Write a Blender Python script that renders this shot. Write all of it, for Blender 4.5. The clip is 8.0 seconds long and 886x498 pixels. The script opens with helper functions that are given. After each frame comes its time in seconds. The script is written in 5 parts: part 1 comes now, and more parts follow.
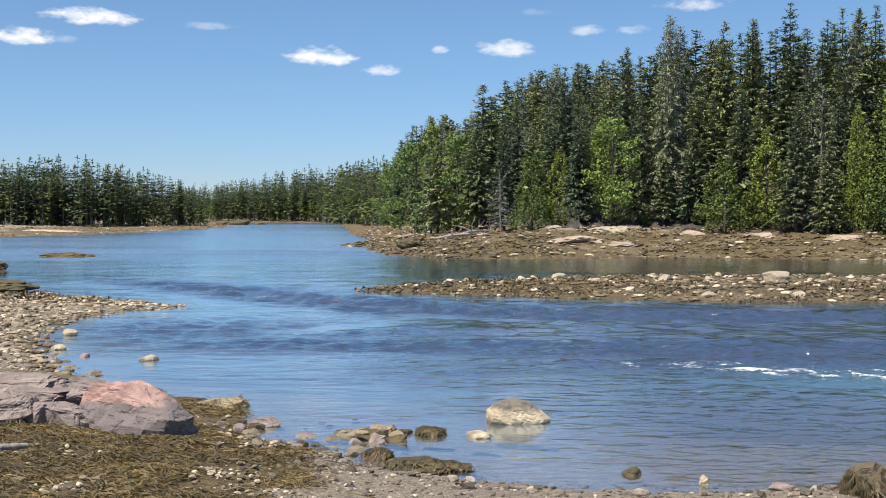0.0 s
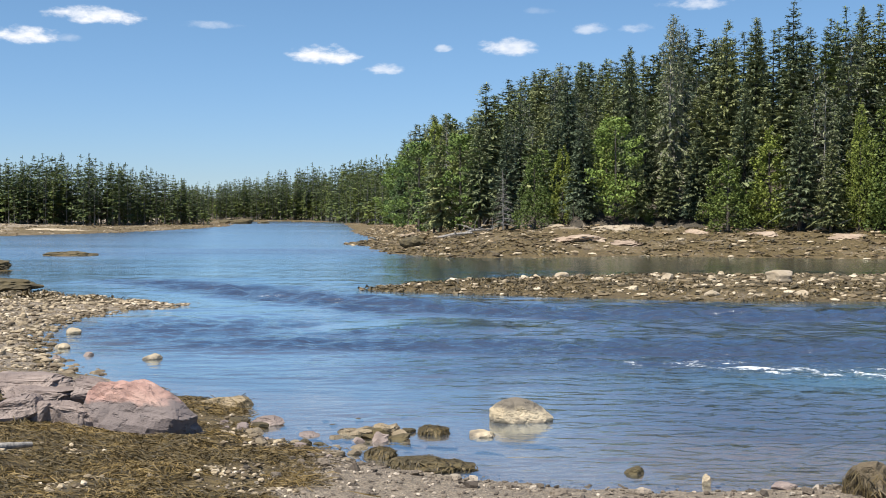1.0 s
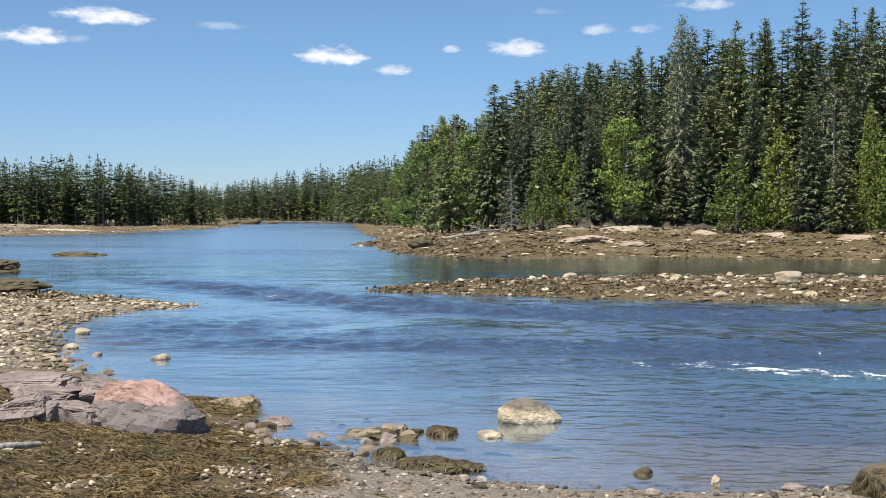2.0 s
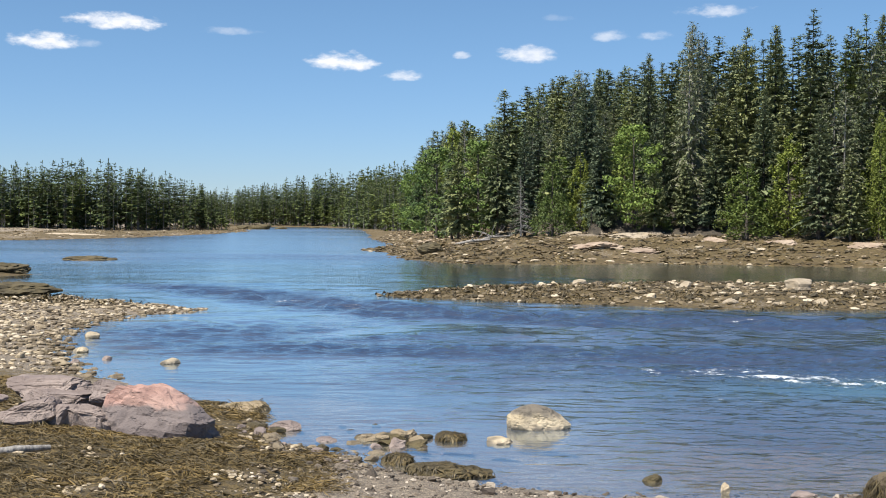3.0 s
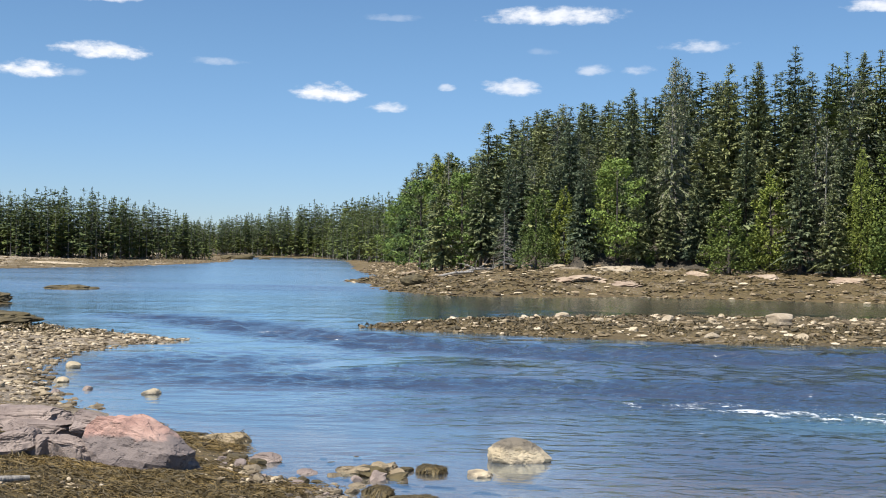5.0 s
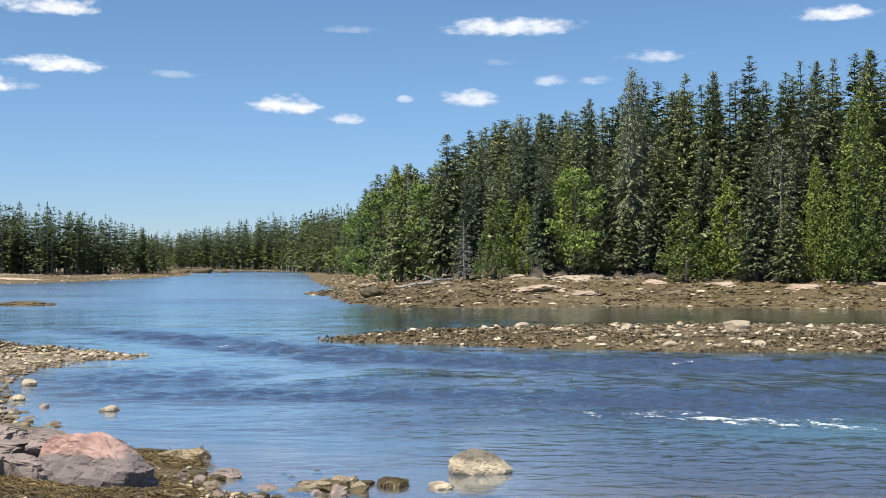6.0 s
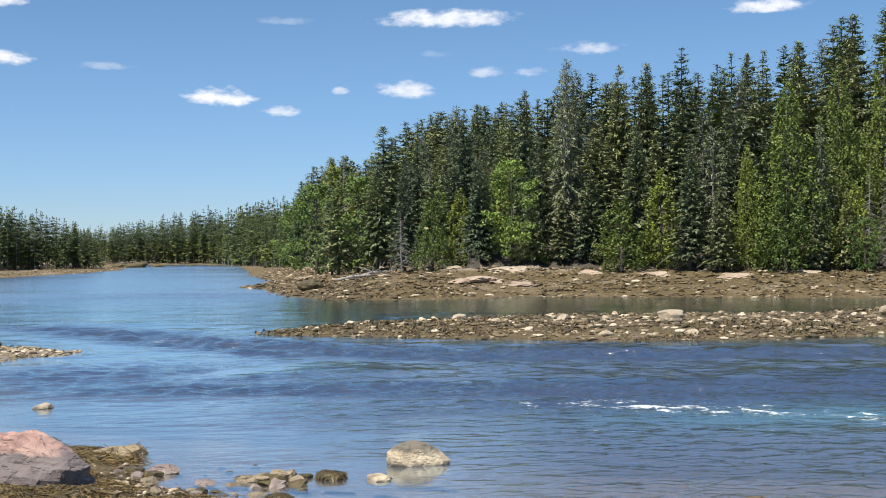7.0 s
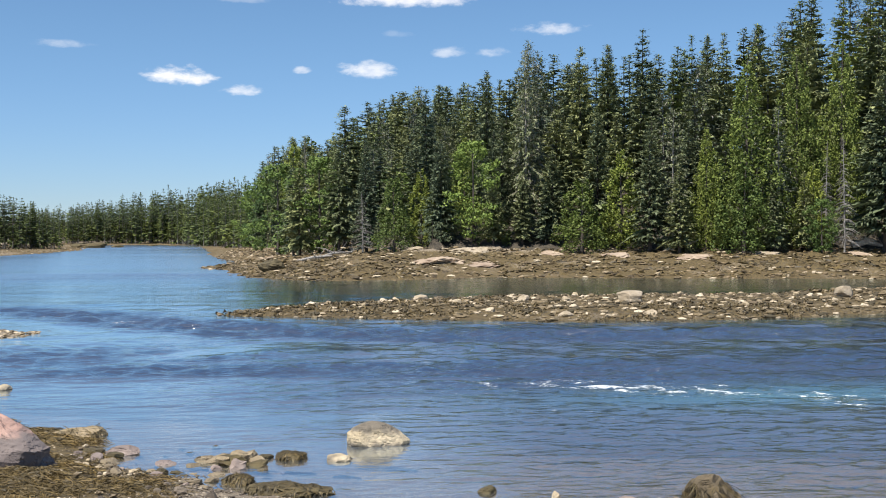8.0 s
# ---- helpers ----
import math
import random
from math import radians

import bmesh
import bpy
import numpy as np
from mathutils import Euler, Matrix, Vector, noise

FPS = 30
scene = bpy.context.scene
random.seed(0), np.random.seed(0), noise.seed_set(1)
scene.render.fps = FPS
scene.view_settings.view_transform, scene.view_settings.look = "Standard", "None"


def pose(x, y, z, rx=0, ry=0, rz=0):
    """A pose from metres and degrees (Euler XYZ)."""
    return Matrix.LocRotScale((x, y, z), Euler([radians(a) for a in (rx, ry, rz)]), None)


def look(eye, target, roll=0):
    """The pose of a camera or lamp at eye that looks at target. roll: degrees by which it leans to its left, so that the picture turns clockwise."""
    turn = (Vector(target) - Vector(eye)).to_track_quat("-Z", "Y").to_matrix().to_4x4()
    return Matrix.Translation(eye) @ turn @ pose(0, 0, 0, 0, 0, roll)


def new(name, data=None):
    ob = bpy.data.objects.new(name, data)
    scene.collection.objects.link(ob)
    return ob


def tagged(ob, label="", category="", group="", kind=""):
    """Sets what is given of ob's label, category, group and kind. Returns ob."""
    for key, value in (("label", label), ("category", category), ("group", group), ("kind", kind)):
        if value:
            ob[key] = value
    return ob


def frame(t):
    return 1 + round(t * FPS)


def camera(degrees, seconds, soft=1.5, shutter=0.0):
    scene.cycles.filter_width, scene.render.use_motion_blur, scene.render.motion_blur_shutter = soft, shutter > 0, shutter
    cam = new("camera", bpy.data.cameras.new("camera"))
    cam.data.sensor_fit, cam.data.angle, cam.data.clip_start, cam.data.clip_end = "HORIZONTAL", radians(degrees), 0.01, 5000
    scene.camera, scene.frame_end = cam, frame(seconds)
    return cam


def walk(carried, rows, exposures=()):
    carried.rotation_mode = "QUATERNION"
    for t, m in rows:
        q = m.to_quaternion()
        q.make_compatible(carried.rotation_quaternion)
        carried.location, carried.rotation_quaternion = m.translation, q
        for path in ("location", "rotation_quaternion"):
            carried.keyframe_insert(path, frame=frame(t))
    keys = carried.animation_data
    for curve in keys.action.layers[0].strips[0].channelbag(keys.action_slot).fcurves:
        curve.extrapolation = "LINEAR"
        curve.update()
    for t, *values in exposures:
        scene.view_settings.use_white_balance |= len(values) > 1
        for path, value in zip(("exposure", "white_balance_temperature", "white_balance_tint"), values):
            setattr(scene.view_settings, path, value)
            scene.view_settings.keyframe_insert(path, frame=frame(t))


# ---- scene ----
cam = camera(40.7, 8.0, soft=1.0)
PATH = [
    (0, (0.0, -0.016, 3.594), (0.0, 1.983, 3.532), 0.0),
    (0.5, (-0.004, -0.001, 3.59), (-0.005, 1.998, 3.527), 0.0),
    (1, (-0.002, -0.051, 3.603), (-0.007, 1.948, 3.539), -0.0),
    (1.5, (-0.004, -0.021, 3.599), (-0.015, 1.978, 3.535), -0.0),
    (3, (-0.018, -0.027, 3.591), (-0.052, 1.972, 3.538), 0.3),
    (3.5, (-0.013, -0.042, 3.593), (-0.052, 1.957, 3.549), 0.6),
    (4, (-0.003, -0.089, 3.609), (-0.043, 1.91, 3.578), 0.9),
    (5.5, (0.009, -0.128, 3.62), (0.031, 1.872, 3.633), 0.5),
    (6, (0.024, -0.145, 3.634), (0.084, 1.854, 3.653), 0.1),
    (6.5, (0.025, -0.187, 3.634), (0.139, 1.809, 3.65), -0.3),
    (7, (0.035, -0.28, 3.659), (0.2, 1.714, 3.664), -0.4),
    (7.5, (0.045, -0.366, 3.679), (0.246, 1.624, 3.666), -0.3),
    (8, (0.056, -0.432, 3.686), (0.284, 1.554, 3.658), -0.3),
]
walk(cam, [(t, look(e, g, r)) for t, e, g, r in PATH], exposures=[(0.0, 0.68)])

# ---------------------------------------------------------------- light
SUN_EL, SUN_AZ = radians(61), radians(224)          # azimuth clockwise from +y
world = bpy.data.worlds.new("sky")
scene.world = world
world.use_nodes = True


def node(tree, kind, **values):
    n = tree.nodes.new(kind)
    for key, value in values.items():
        if key in n.inputs:
            n.inputs[key].default_value = value
    return n


def maths(tree, op, a, b=None, c=None, clamp=False):
    n = tree.nodes.new("ShaderNodeMath")
    n.operation, n.use_clamp = op, clamp
    for slot, value in zip(n.inputs, (a, b, c)):
        if value is None:
            continue
        if isinstance(value, (int, float)):
            slot.default_value = value
        else:
            tree.links.new(value, slot)
    return n.outputs[0]


def blend(tree, fac, a, b):
    """A colour mix; a and b are sockets or RGB tuples."""
    n = tree.nodes.new("ShaderNodeMix")
    n.data_type = "RGBA"
    for slot, value in ((n.inputs[0], fac), (n.inputs[6], a), (n.inputs[7], b)):
        if isinstance(value, (int, float)):
            slot.default_value = value
        elif isinstance(value, tuple):
            slot.default_value = (*value, 1)
        else:
            tree.links.new(value, slot)
    return n.outputs[2]


def ramp(tree, fac, low, high, a=0.0, b=1.0):
    n = tree.nodes.new("ShaderNodeMapRange")
    n.interpolation_type = "SMOOTHSTEP"
    tree.links.new(fac, n.inputs[0])
    for i, value in enumerate((low, high, a, b)):
        n.inputs[i + 1].default_value = value
    return n.outputs[0]


def grain(tree, vector, scale, detail=3.0, rough=0.55):
    n = node(tree, "ShaderNodeTexNoise", Scale=scale, Detail=detail, Roughness=rough)
    if vector is not None:
        tree.links.new(vector, n.inputs["Vector"])
    return n.outputs["Fac"]


def scaled(tree, vector, size):
    n = tree.nodes.new("ShaderNodeMapping")
    n.inputs["Scale"].default_value = size
    tree.links.new(vector, n.inputs["Vector"])
    return n.outputs[0]


def build_sky():
    tree = world.node_tree
    tree.nodes.clear()
    sky = tree.nodes.new("ShaderNodeTexSky")
    sky.sky_type, sky.sun_disc = "NISHITA", False
    sky.sun_elevation, sky.sun_rotation = SUN_EL, SUN_AZ
    sky.air_density, sky.dust_density, sky.ozone_density = 1.0, 0.0, 3.5
    place = tree.nodes.new("ShaderNodeTexCoord").outputs["Generated"]
    axes = tree.nodes.new("ShaderNodeSeparateXYZ")
    tree.links.new(place, axes.inputs[0])
    az = maths(tree, "ARCTAN2", axes.outputs[0], axes.outputs[1])
    el = maths(tree, "ARCSINE", axes.outputs[2])
    edge = maths(tree, "SUBTRACT", grain(tree, scaled(tree, place, (1, 1, 2.2)), 55, 5, 0.6), 0.5)
    fine = grain(tree, scaled(tree, place, (1, 1, 2.0)), 130, 4)
    clouds = (  # azimuth, elevation, half width, half height (degrees), density
        (-16.4, 8.8, 2.1, 0.55, 1.0), (-19.3, 7.8, 1.7, 0.5, 1.0), (-11.0, 8.6, 1.5, 0.25, 0.3),
        (-5.8, 7.3, 1.8, 0.62, 1.0), (-3.05, 6.68, 1.15, 0.32, 0.75), (-0.13, 7.65, 0.5, 0.25, 0.55),
        (3.0, 7.68, 1.5, 0.6, 0.8), (6.8, 8.5, 1.0, 0.32, 0.5), (9.1, 8.5, 0.9, 0.36, 0.42),
        (11.7, 9.55, 1.9, 0.4, 0.6), (5.0, 11.0, 3.7, 0.6, 0.9), (-16.6, 11.4, 2.7, 0.55, 0.9),
        (19.8, 11.1, 2.2, 0.45, 0.9), (-17.5, 7.8, 0.8, 0.25, 0.25), (-2.8, 10.9, 1.6, 0.25, 0.2),
        (4.4, 9.4, 0.9, 0.25, 0.15))
    total = None
    for a, e, w, h, k in clouds:
        u = maths(tree, "DIVIDE", maths(tree, "SUBTRACT", az, radians(a)), radians(w))
        v = maths(tree, "DIVIDE", maths(tree, "SUBTRACT", el, radians(e)), radians(h))
        base = maths(tree, "MAXIMUM", maths(tree, "MULTIPLY", v, -1.5), v)     # flatter underside
        r = maths(tree, "ADD", maths(tree, "MULTIPLY", u, u), maths(tree, "MULTIPLY", base, base))
        m = maths(tree, "SUBTRACT", 1.0, r)
        m = maths(tree, "ADD", m, maths(tree, "MULTIPLY", edge, 3.0))
        m = maths(tree, "MULTIPLY", ramp(tree, m, 0.0, 1.25), k)
        total = m if total is None else maths(tree, "MAXIMUM", total, m)
    cloud = blend(tree, fine, CLOUD_SHADE, CLOUD_LIGHT)
    cool = blend(tree, 1.0, sky.outputs[0], blend(tree, ramp(tree, el, 0.0, 0.2), HORIZON_TINT, SKY_TINT))
    cool.node.blend_type = "MULTIPLY"
    mixed = blend(tree, total, cool, cloud)
    back = node(tree, "ShaderNodeBackground", Strength=SKY_STRENGTH)
    tree.links.new(mixed, back.inputs[0])
    out = tree.nodes.new("ShaderNodeOutputWorld")
    tree.links.new(back.outputs[0], out.inputs[0])


SKY_STRENGTH = 0.062
SKY_TINT = (0.80, 0.98, 1.15)
HORIZON_TINT = (0.67, 0.86, 1.24)
CLOUD_SHADE, CLOUD_LIGHT = (8.0, 8.6, 9.8), (12.5, 12.3, 12.2)
build_sky()
sun = new("sun", bpy.data.lights.new("sun", "SUN"))
sun.data.energy, sun.data.angle, sun.data.color = 5.0, radians(0.6), (1.0, 0.955, 0.89)
sun_way = Vector((math.sin(SUN_AZ) * math.cos(SUN_EL), math.cos(SUN_AZ) * math.cos(SUN_EL), math.sin(SUN_EL)))
sun.matrix_world = look(sun_way * 60, (0, 0, 0))


# ---------------------------------------------------------------- materials
def material(name):
    m = bpy.data.materials.new(name)
    m.use_nodes = True
    tree = m.node_tree
    return m, tree, tree.nodes["Principled BSDF"]


def coords(tree):
    return tree.nodes.new("ShaderNodeTexCoord").outputs["Object"]


def bump(tree, shader, height, distance, strength=1.0):
    n = node(tree, "ShaderNodeBump", Strength=strength, Distance=distance)
    tree.links.new(height, n.inputs["Height"])
    tree.links.new(n.outputs[0], shader.inputs["Normal"])


def leaf_material(name, dark, light, dead=None, gloss=0.55, stand=None):
    """Needles or leaves: colour varies from clump to clump and from tree to tree."""
    m, tree, shader = material(name)
    island = tree.nodes.new("ShaderNodeNewGeometry").outputs["Random Per Island"]
    each = tree.nodes.new("ShaderNodeObjectInfo").outputs["Random"]
    col = blend(tree, ramp(tree, island, 0.0, 1.0, 0.18, 0.82), dark, light)
    tone = blend(tree, each, (0.55, 0.64, 0.76), (1.45, 1.36, 1.12))
    col = blend(tree, 1.0, col, tone)
    col.node.blend_type = "MULTIPLY"
    if dead:
        col = blend(tree, ramp(tree, island, 0.72, 0.92, 0, 0.85), col, dead)
    if stand:
        warm = blend(tree, 1.0, col, stand)
        warm.node.blend_type = "MULTIPLY"
        col = blend(tree, ramp(tree, grain(tree, coords(tree), 0.14, 2), 0.42, 0.6), col, warm)
    patch = grain(tree, coords(tree), 0.5, 3)
    col = blend(tree, ramp(tree, patch, 0.35, 0.65), blend(tree, 0.22, col, (0.01, 0.02, 0.012)), col)
    tree.links.new(col, shader.inputs["Base Color"])
    shader.inputs["Roughness"].default_value = gloss
    shader.inputs["Specular IOR Level"].default_value = 0.15
    glow = node(tree, "ShaderNodeBsdfTranslucent")
    tree.links.new(col, glow.inputs[0])
    mix = node(tree, "ShaderNodeMixShader", Fac=0.05)
    tree.links.new(shader.outputs[0], mix.inputs[1])
    tree.links.new(glow.outputs[0], mix.inputs[2])
    tree.links.new(mix.outputs[0], tree.nodes["Material Output"].inputs[0])
    return m


def bark_material(name, a, b):
    m, tree, shader = material(name)
    f = grain(tree, scaled(tree, coords(tree), (6, 6, 1.2)), 2.0, 4)
    tree.links.new(blend(tree, ramp(tree, f, 0.3, 0.7), a, b), shader.inputs["Base Color"])
    shader.inputs["Roughness"].default_value = 0.9
    bump(tree, shader, f, 0.05)
    return m


def stone_material(name, a, b, stain, scale=1.0, wet=None, cap=None):
    """Rock: two base tones, fine speckle, cracks, a dark tide band up to wet metres and a dark crust above cap."""
    m, tree, shader = material(name)
    where = coords(tree)
    big = grain(tree, where, 1.4 * scale, 5)
    speck = grain(tree, where, 38 * scale, 3, 0.7)
    col = blend(tree, ramp(tree, big, 0.35, 0.65), a, b)
    col = blend(tree, ramp(tree, speck, 0.52, 0.72, 0, 0.55), col, stain)
    tone = tree.nodes.new("ShaderNodeObjectInfo").outputs["Random"]
    col2 = blend(tree, 1.0, col, blend(tree, tone, (0.82, 0.82, 0.84), (1.12, 1.1, 1.06)))
    col2.node.blend_type = "MULTIPLY"
    col = col2
    z = tree.nodes.new("ShaderNodeSeparateXYZ")
    tree.links.new(tree.nodes.new("ShaderNodeNewGeometry").outputs["Position"], z.inputs[0])
    level = maths(tree, "ADD", z.outputs[2], maths(tree, "MULTIPLY", maths(tree, "SUBTRACT", grain(tree, where, 3.0, 4), 0.5), 0.35))
    if wet is not None:
        col = blend(tree, ramp(tree, level, wet - 0.05, wet + 0.05, 0.9, 0.0), col, stain)
    if cap is not None:
        col = blend(tree, ramp(tree, level, cap - 0.04, cap + 0.05, 0.0, 0.85), col, stain)
    bed = grain(tree, scaled(tree, where, (1.5, 1.5, 3.2)), 3.4 * scale, 4, 0.65)
    col = blend(tree, ramp(tree, bed, 0.60, 0.72, 0.0, 0.4), col, stain)
    tree.links.new(col, shader.inputs["Base Color"])
    shader.inputs["Roughness"].default_value = 0.85
    relief = maths(tree, "ADD", maths(tree, "MULTIPLY", speck, 0.3), maths(tree, "SUBTRACT", big, maths(tree, "MULTIPLY", ramp(tree, bed, 0.56, 0.70), 0.4)))
    bump(tree, shader, relief, 0.06)
    return m


def pebble_material(name, tones, dark):
    """Loose stones: every stone takes its own tone."""
    m, tree, shader = material(name)
    island = tree.nodes.new("ShaderNodeNewGeometry").outputs["Random Per Island"]
    each = tree.nodes.new("ShaderNodeObjectInfo").outputs["Random"]
    pick = maths(tree, "FRACT", maths(tree, "ADD", island, each))
    col = blend(tree, ramp(tree, pick, 0.1, 0.7), tones[0], tones[1])
    col = blend(tree, ramp(tree, pick, 0.7, 1.0), col, tones[2])
    spots = grain(tree, coords(tree), 7, 4, 0.65)
    col = blend(tree, ramp(tree, spots, 0.5, 0.68, 0, 0.7), col, dark)
    z = tree.nodes.new("ShaderNodeSeparateXYZ")
    tree.links.new(tree.nodes.new("ShaderNodeNewGeometry").outputs["Position"], z.inputs[0])
    level = maths(tree, "ADD", z.outputs[2], maths(tree, "MULTIPLY", spots, 0.12))
    col = blend(tree, ramp(tree, level, 0.04, 0.16, 0.8, 0.0), col, dark)
    tree.links.new(col, shader.inputs["Base Color"])
    shader.inputs["Roughness"].default_value = 0.75
    bump(tree, shader, grain(tree, coords(tree), 30, 3), 0.02)
    return m


def ground_material():
    """Shore and forest floor: gravel, rockweed, bare ledge and grass, laid by the masks of the sheet."""
    m, tree, shader = material("shore_ground")
    where = coords(tree)
    mask = node(tree, "ShaderNodeVertexColor")
    mask.layer_name = "cover"
    part_of = tree.nodes.new("ShaderNodeSeparateColor")
    tree.links.new(mask.outputs[0], part_of.inputs[0])
    weed, grass, floor = part_of.outputs[0], part_of.outputs[1], part_of.outputs[2]
    n1, n2, n3 = grain(tree, where, 0.6, 5), grain(tree, where, 6, 5, 0.65), grain(tree, where, 32, 3, 0.7)
    gravel = blend(tree, ramp(tree, n3, 0.35, 0.65), (0.15, 0.118, 0.082), (0.43, 0.35, 0.245))
    gravel = blend(tree, ramp(tree, n2, 0.4, 0.65, 0, 0.6), gravel, (0.12, 0.095, 0.07))
    wrack = blend(tree, ramp(tree, n2, 0.35, 0.66), (0.045, 0.032, 0.012), (0.175, 0.122, 0.044))
    wrack = blend(tree, ramp(tree, n3, 0.5, 0.7, 0, 0.6), wrack, (0.20, 0.145, 0.055))
    wrack = blend(tree, ramp(tree, n1, 0.5, 0.68, 0, 0.5), wrack, (0.1, 0.07, 0.03))
    turf = blend(tree, ramp(tree, n2, 0.35, 0.65), (0.07, 0.1, 0.025), (0.2, 0.2, 0.07))
    duff = blend(tree, ramp(tree, n2, 0.35, 0.65), (0.03, 0.026, 0.018), (0.09, 0.07, 0.045))
    ragged = maths(tree, "MULTIPLY", maths(tree, "SUBTRACT", n2, 0.5), 1.4)
    col = blend(tree, ramp(tree, maths(tree, "ADD", weed, ragged), 0.35, 0.65), gravel, wrack)
    col = blend(tree, ramp(tree, maths(tree, "ADD", grass, ragged), 0.4, 0.6), col, turf)
    col = blend(tree, ramp(tree, maths(tree, "ADD", floor, ragged), 0.4, 0.6), col, duff)
    tree.links.new(col, shader.inputs["Base Color"])
    shader.inputs["Roughness"].default_value = 0.8
    bump(tree, shader, maths(tree, "ADD", n2, maths(tree, "MULTIPLY", n3, 0.5)), 0.12)
    return m


def water_material():
    """Clear tidal water: see-through where shallow, ruffled where the current runs. Its body colour also carries
    painted sheen: pale when calm, dark when ruffled.
    """
    m, tree, shader = material("tidal_water")
    where = coords(tree)
    mask = node(tree, "ShaderNodeVertexColor")
    mask.layer_name = "flow"
    part_of = tree.nodes.new("ShaderNodeSeparateColor")
    tree.links.new(mask.outputs[0], part_of.inputs[0])
    deep, swift, clear = part_of.outputs[0], part_of.outputs[1], part_of.outputs[2]
    ruffle = swift
    spot = tree.nodes.new("ShaderNodeSeparateXYZ")
    tree.links.new(where, spot.inputs[0])
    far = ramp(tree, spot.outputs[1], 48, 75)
    w2, w3 = grain(tree, scaled(tree, where, (0.45, 1.0, 1.0)), 5.0, 3), grain(tree, scaled(tree, where, (0.6, 1.0, 1.0)), 13, 2)
    w1 = grain(tree, scaled(tree, where, (0.4, 1.0, 1.0)), 1.7, 2)
    waves = maths(tree, "ADD", maths(tree, "MULTIPLY", w2, 0.022), maths(tree, "MULTIPLY", w3, 0.010))
    waves = maths(tree, "ADD", waves, maths(tree, "MULTIPLY", w1, 0.07))
    relief = node(tree, "ShaderNodeBump", Strength=1.0, Distance=1.0)
    tree.links.new(maths(tree, "MULTIPLY", waves, maths(tree, "ADD", 0.2, maths(tree, "MULTIPLY", maths(tree, "MULTIPLY", ruffle, ruffle), 3.2))), relief.inputs["Height"])
    body = node(tree, "ShaderNodeBsdfDiffuse")
    # painted reflection: pale near calm stands in for mirrored sky, dark ruffle for its loss
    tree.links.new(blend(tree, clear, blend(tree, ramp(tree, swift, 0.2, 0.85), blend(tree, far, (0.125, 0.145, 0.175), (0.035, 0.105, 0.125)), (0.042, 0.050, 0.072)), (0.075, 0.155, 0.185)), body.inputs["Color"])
    depth = node(tree, "ShaderNodeMixShader")
    tree.links.new(ramp(tree, deep, 0.0, 0.8, 0.1, 1.0), depth.inputs[0])
    tree.links.new(tree.nodes.new("ShaderNodeBsdfTransparent").outputs[0], depth.inputs[1])
    tree.links.new(body.outputs[0], depth.inputs[2])
    gloss = node(tree, "ShaderNodeBsdfGlossy")
    gloss.inputs["Color"].default_value = (0.92, 0.99, 1, 1)
    tree.links.new(maths(tree, "ADD", 0.06, maths(tree, "MULTIPLY", mask.outputs["Alpha"], 0.24)), gloss.inputs["Roughness"])
    skin = node(tree, "ShaderNodeFresnel", IOR=2.3)
    for n in (gloss, skin):
        tree.links.new(relief.outputs[0], n.inputs["Normal"])
    mix = node(tree, "ShaderNodeMixShader")
    tree.links.new(maths(tree, "MULTIPLY_ADD", skin.outputs[0], 1.4, 0.05, clamp=True), mix.inputs[0])
    tree.links.new(depth.outputs[0], mix.inputs[1])
    tree.links.new(gloss.outputs[0], mix.inputs[2])
    tree.links.new(mix.outputs[0], tree.nodes["Material Output"].inputs[0])
    tree.nodes.remove(shader)
    return m


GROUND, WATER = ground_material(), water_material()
SPRUCE = leaf_material("spruce_needles", (0.048, 0.062, 0.034), (0.275, 0.305, 0.155))
OLIVE_SPRUCE = leaf_material("olive_needles", (0.052, 0.072, 0.026), (0.24, 0.285, 0.105))
GREY_SPRUCE = leaf_material("lichened_needles", (0.07, 0.088, 0.052), (0.21, 0.235, 0.15), dead=(0.30, 0.27, 0.22))
CEDAR = leaf_material("cedar_sprays", (0.075, 0.105, 0.02), (0.25, 0.285, 0.065))
BROADLEAF = leaf_material("broad_leaves", (0.05, 0.085, 0.022), (0.165, 0.23, 0.062))
BARK = bark_material("spruce_bark", (0.035, 0.028, 0.022), (0.095, 0.08, 0.066))
GREY_WOOD = bark_material("weathered_wood", (0.13, 0.118, 0.105), (0.31, 0.29, 0.26))
PALE_WOOD = bark_material("bleached_driftwood", (0.26, 0.235, 0.2), (0.46, 0.43, 0.37))
TAN_STONE = stone_material("tan_granite", (0.38, 0.31, 0.20), (0.46, 0.385, 0.265), (0.11, 0.095, 0.075), 1.0, wet=0.04, cap=0.23)
PALE_STONE = stone_material("pale_granite", (0.36, 0.29, 0.19), (0.46, 0.38, 0.27), (0.13, 0.10, 0.07))
PINK_STONE = stone_material("pink_granite", (0.38, 0.225, 0.18), (0.46, 0.30, 0.24), (0.16, 0.138, 0.128), 1.0, wet=0.74)
GREY_STONE = stone_material("grey_ledge", (0.19, 0.148, 0.128), (0.31, 0.25, 0.215), (0.08, 0.062, 0.055))
WEEDY_STONE = stone_material("weed_covered_stone", (0.060, 0.047, 0.022), (0.115, 0.09, 0.04), (0.03, 0.024, 0.014), 1.6)
LEDGE = stone_material("pink_tan_ledge", (0.27, 0.20, 0.145), (0.38, 0.30, 0.22), (0.16, 0.11, 0.08), 0.5)
BROKEN_STONE = stone_material("broken_tan_rock", (0.19, 0.15, 0.095), (0.30, 0.24, 0.155), (0.07, 0.055, 0.033), 1.4)
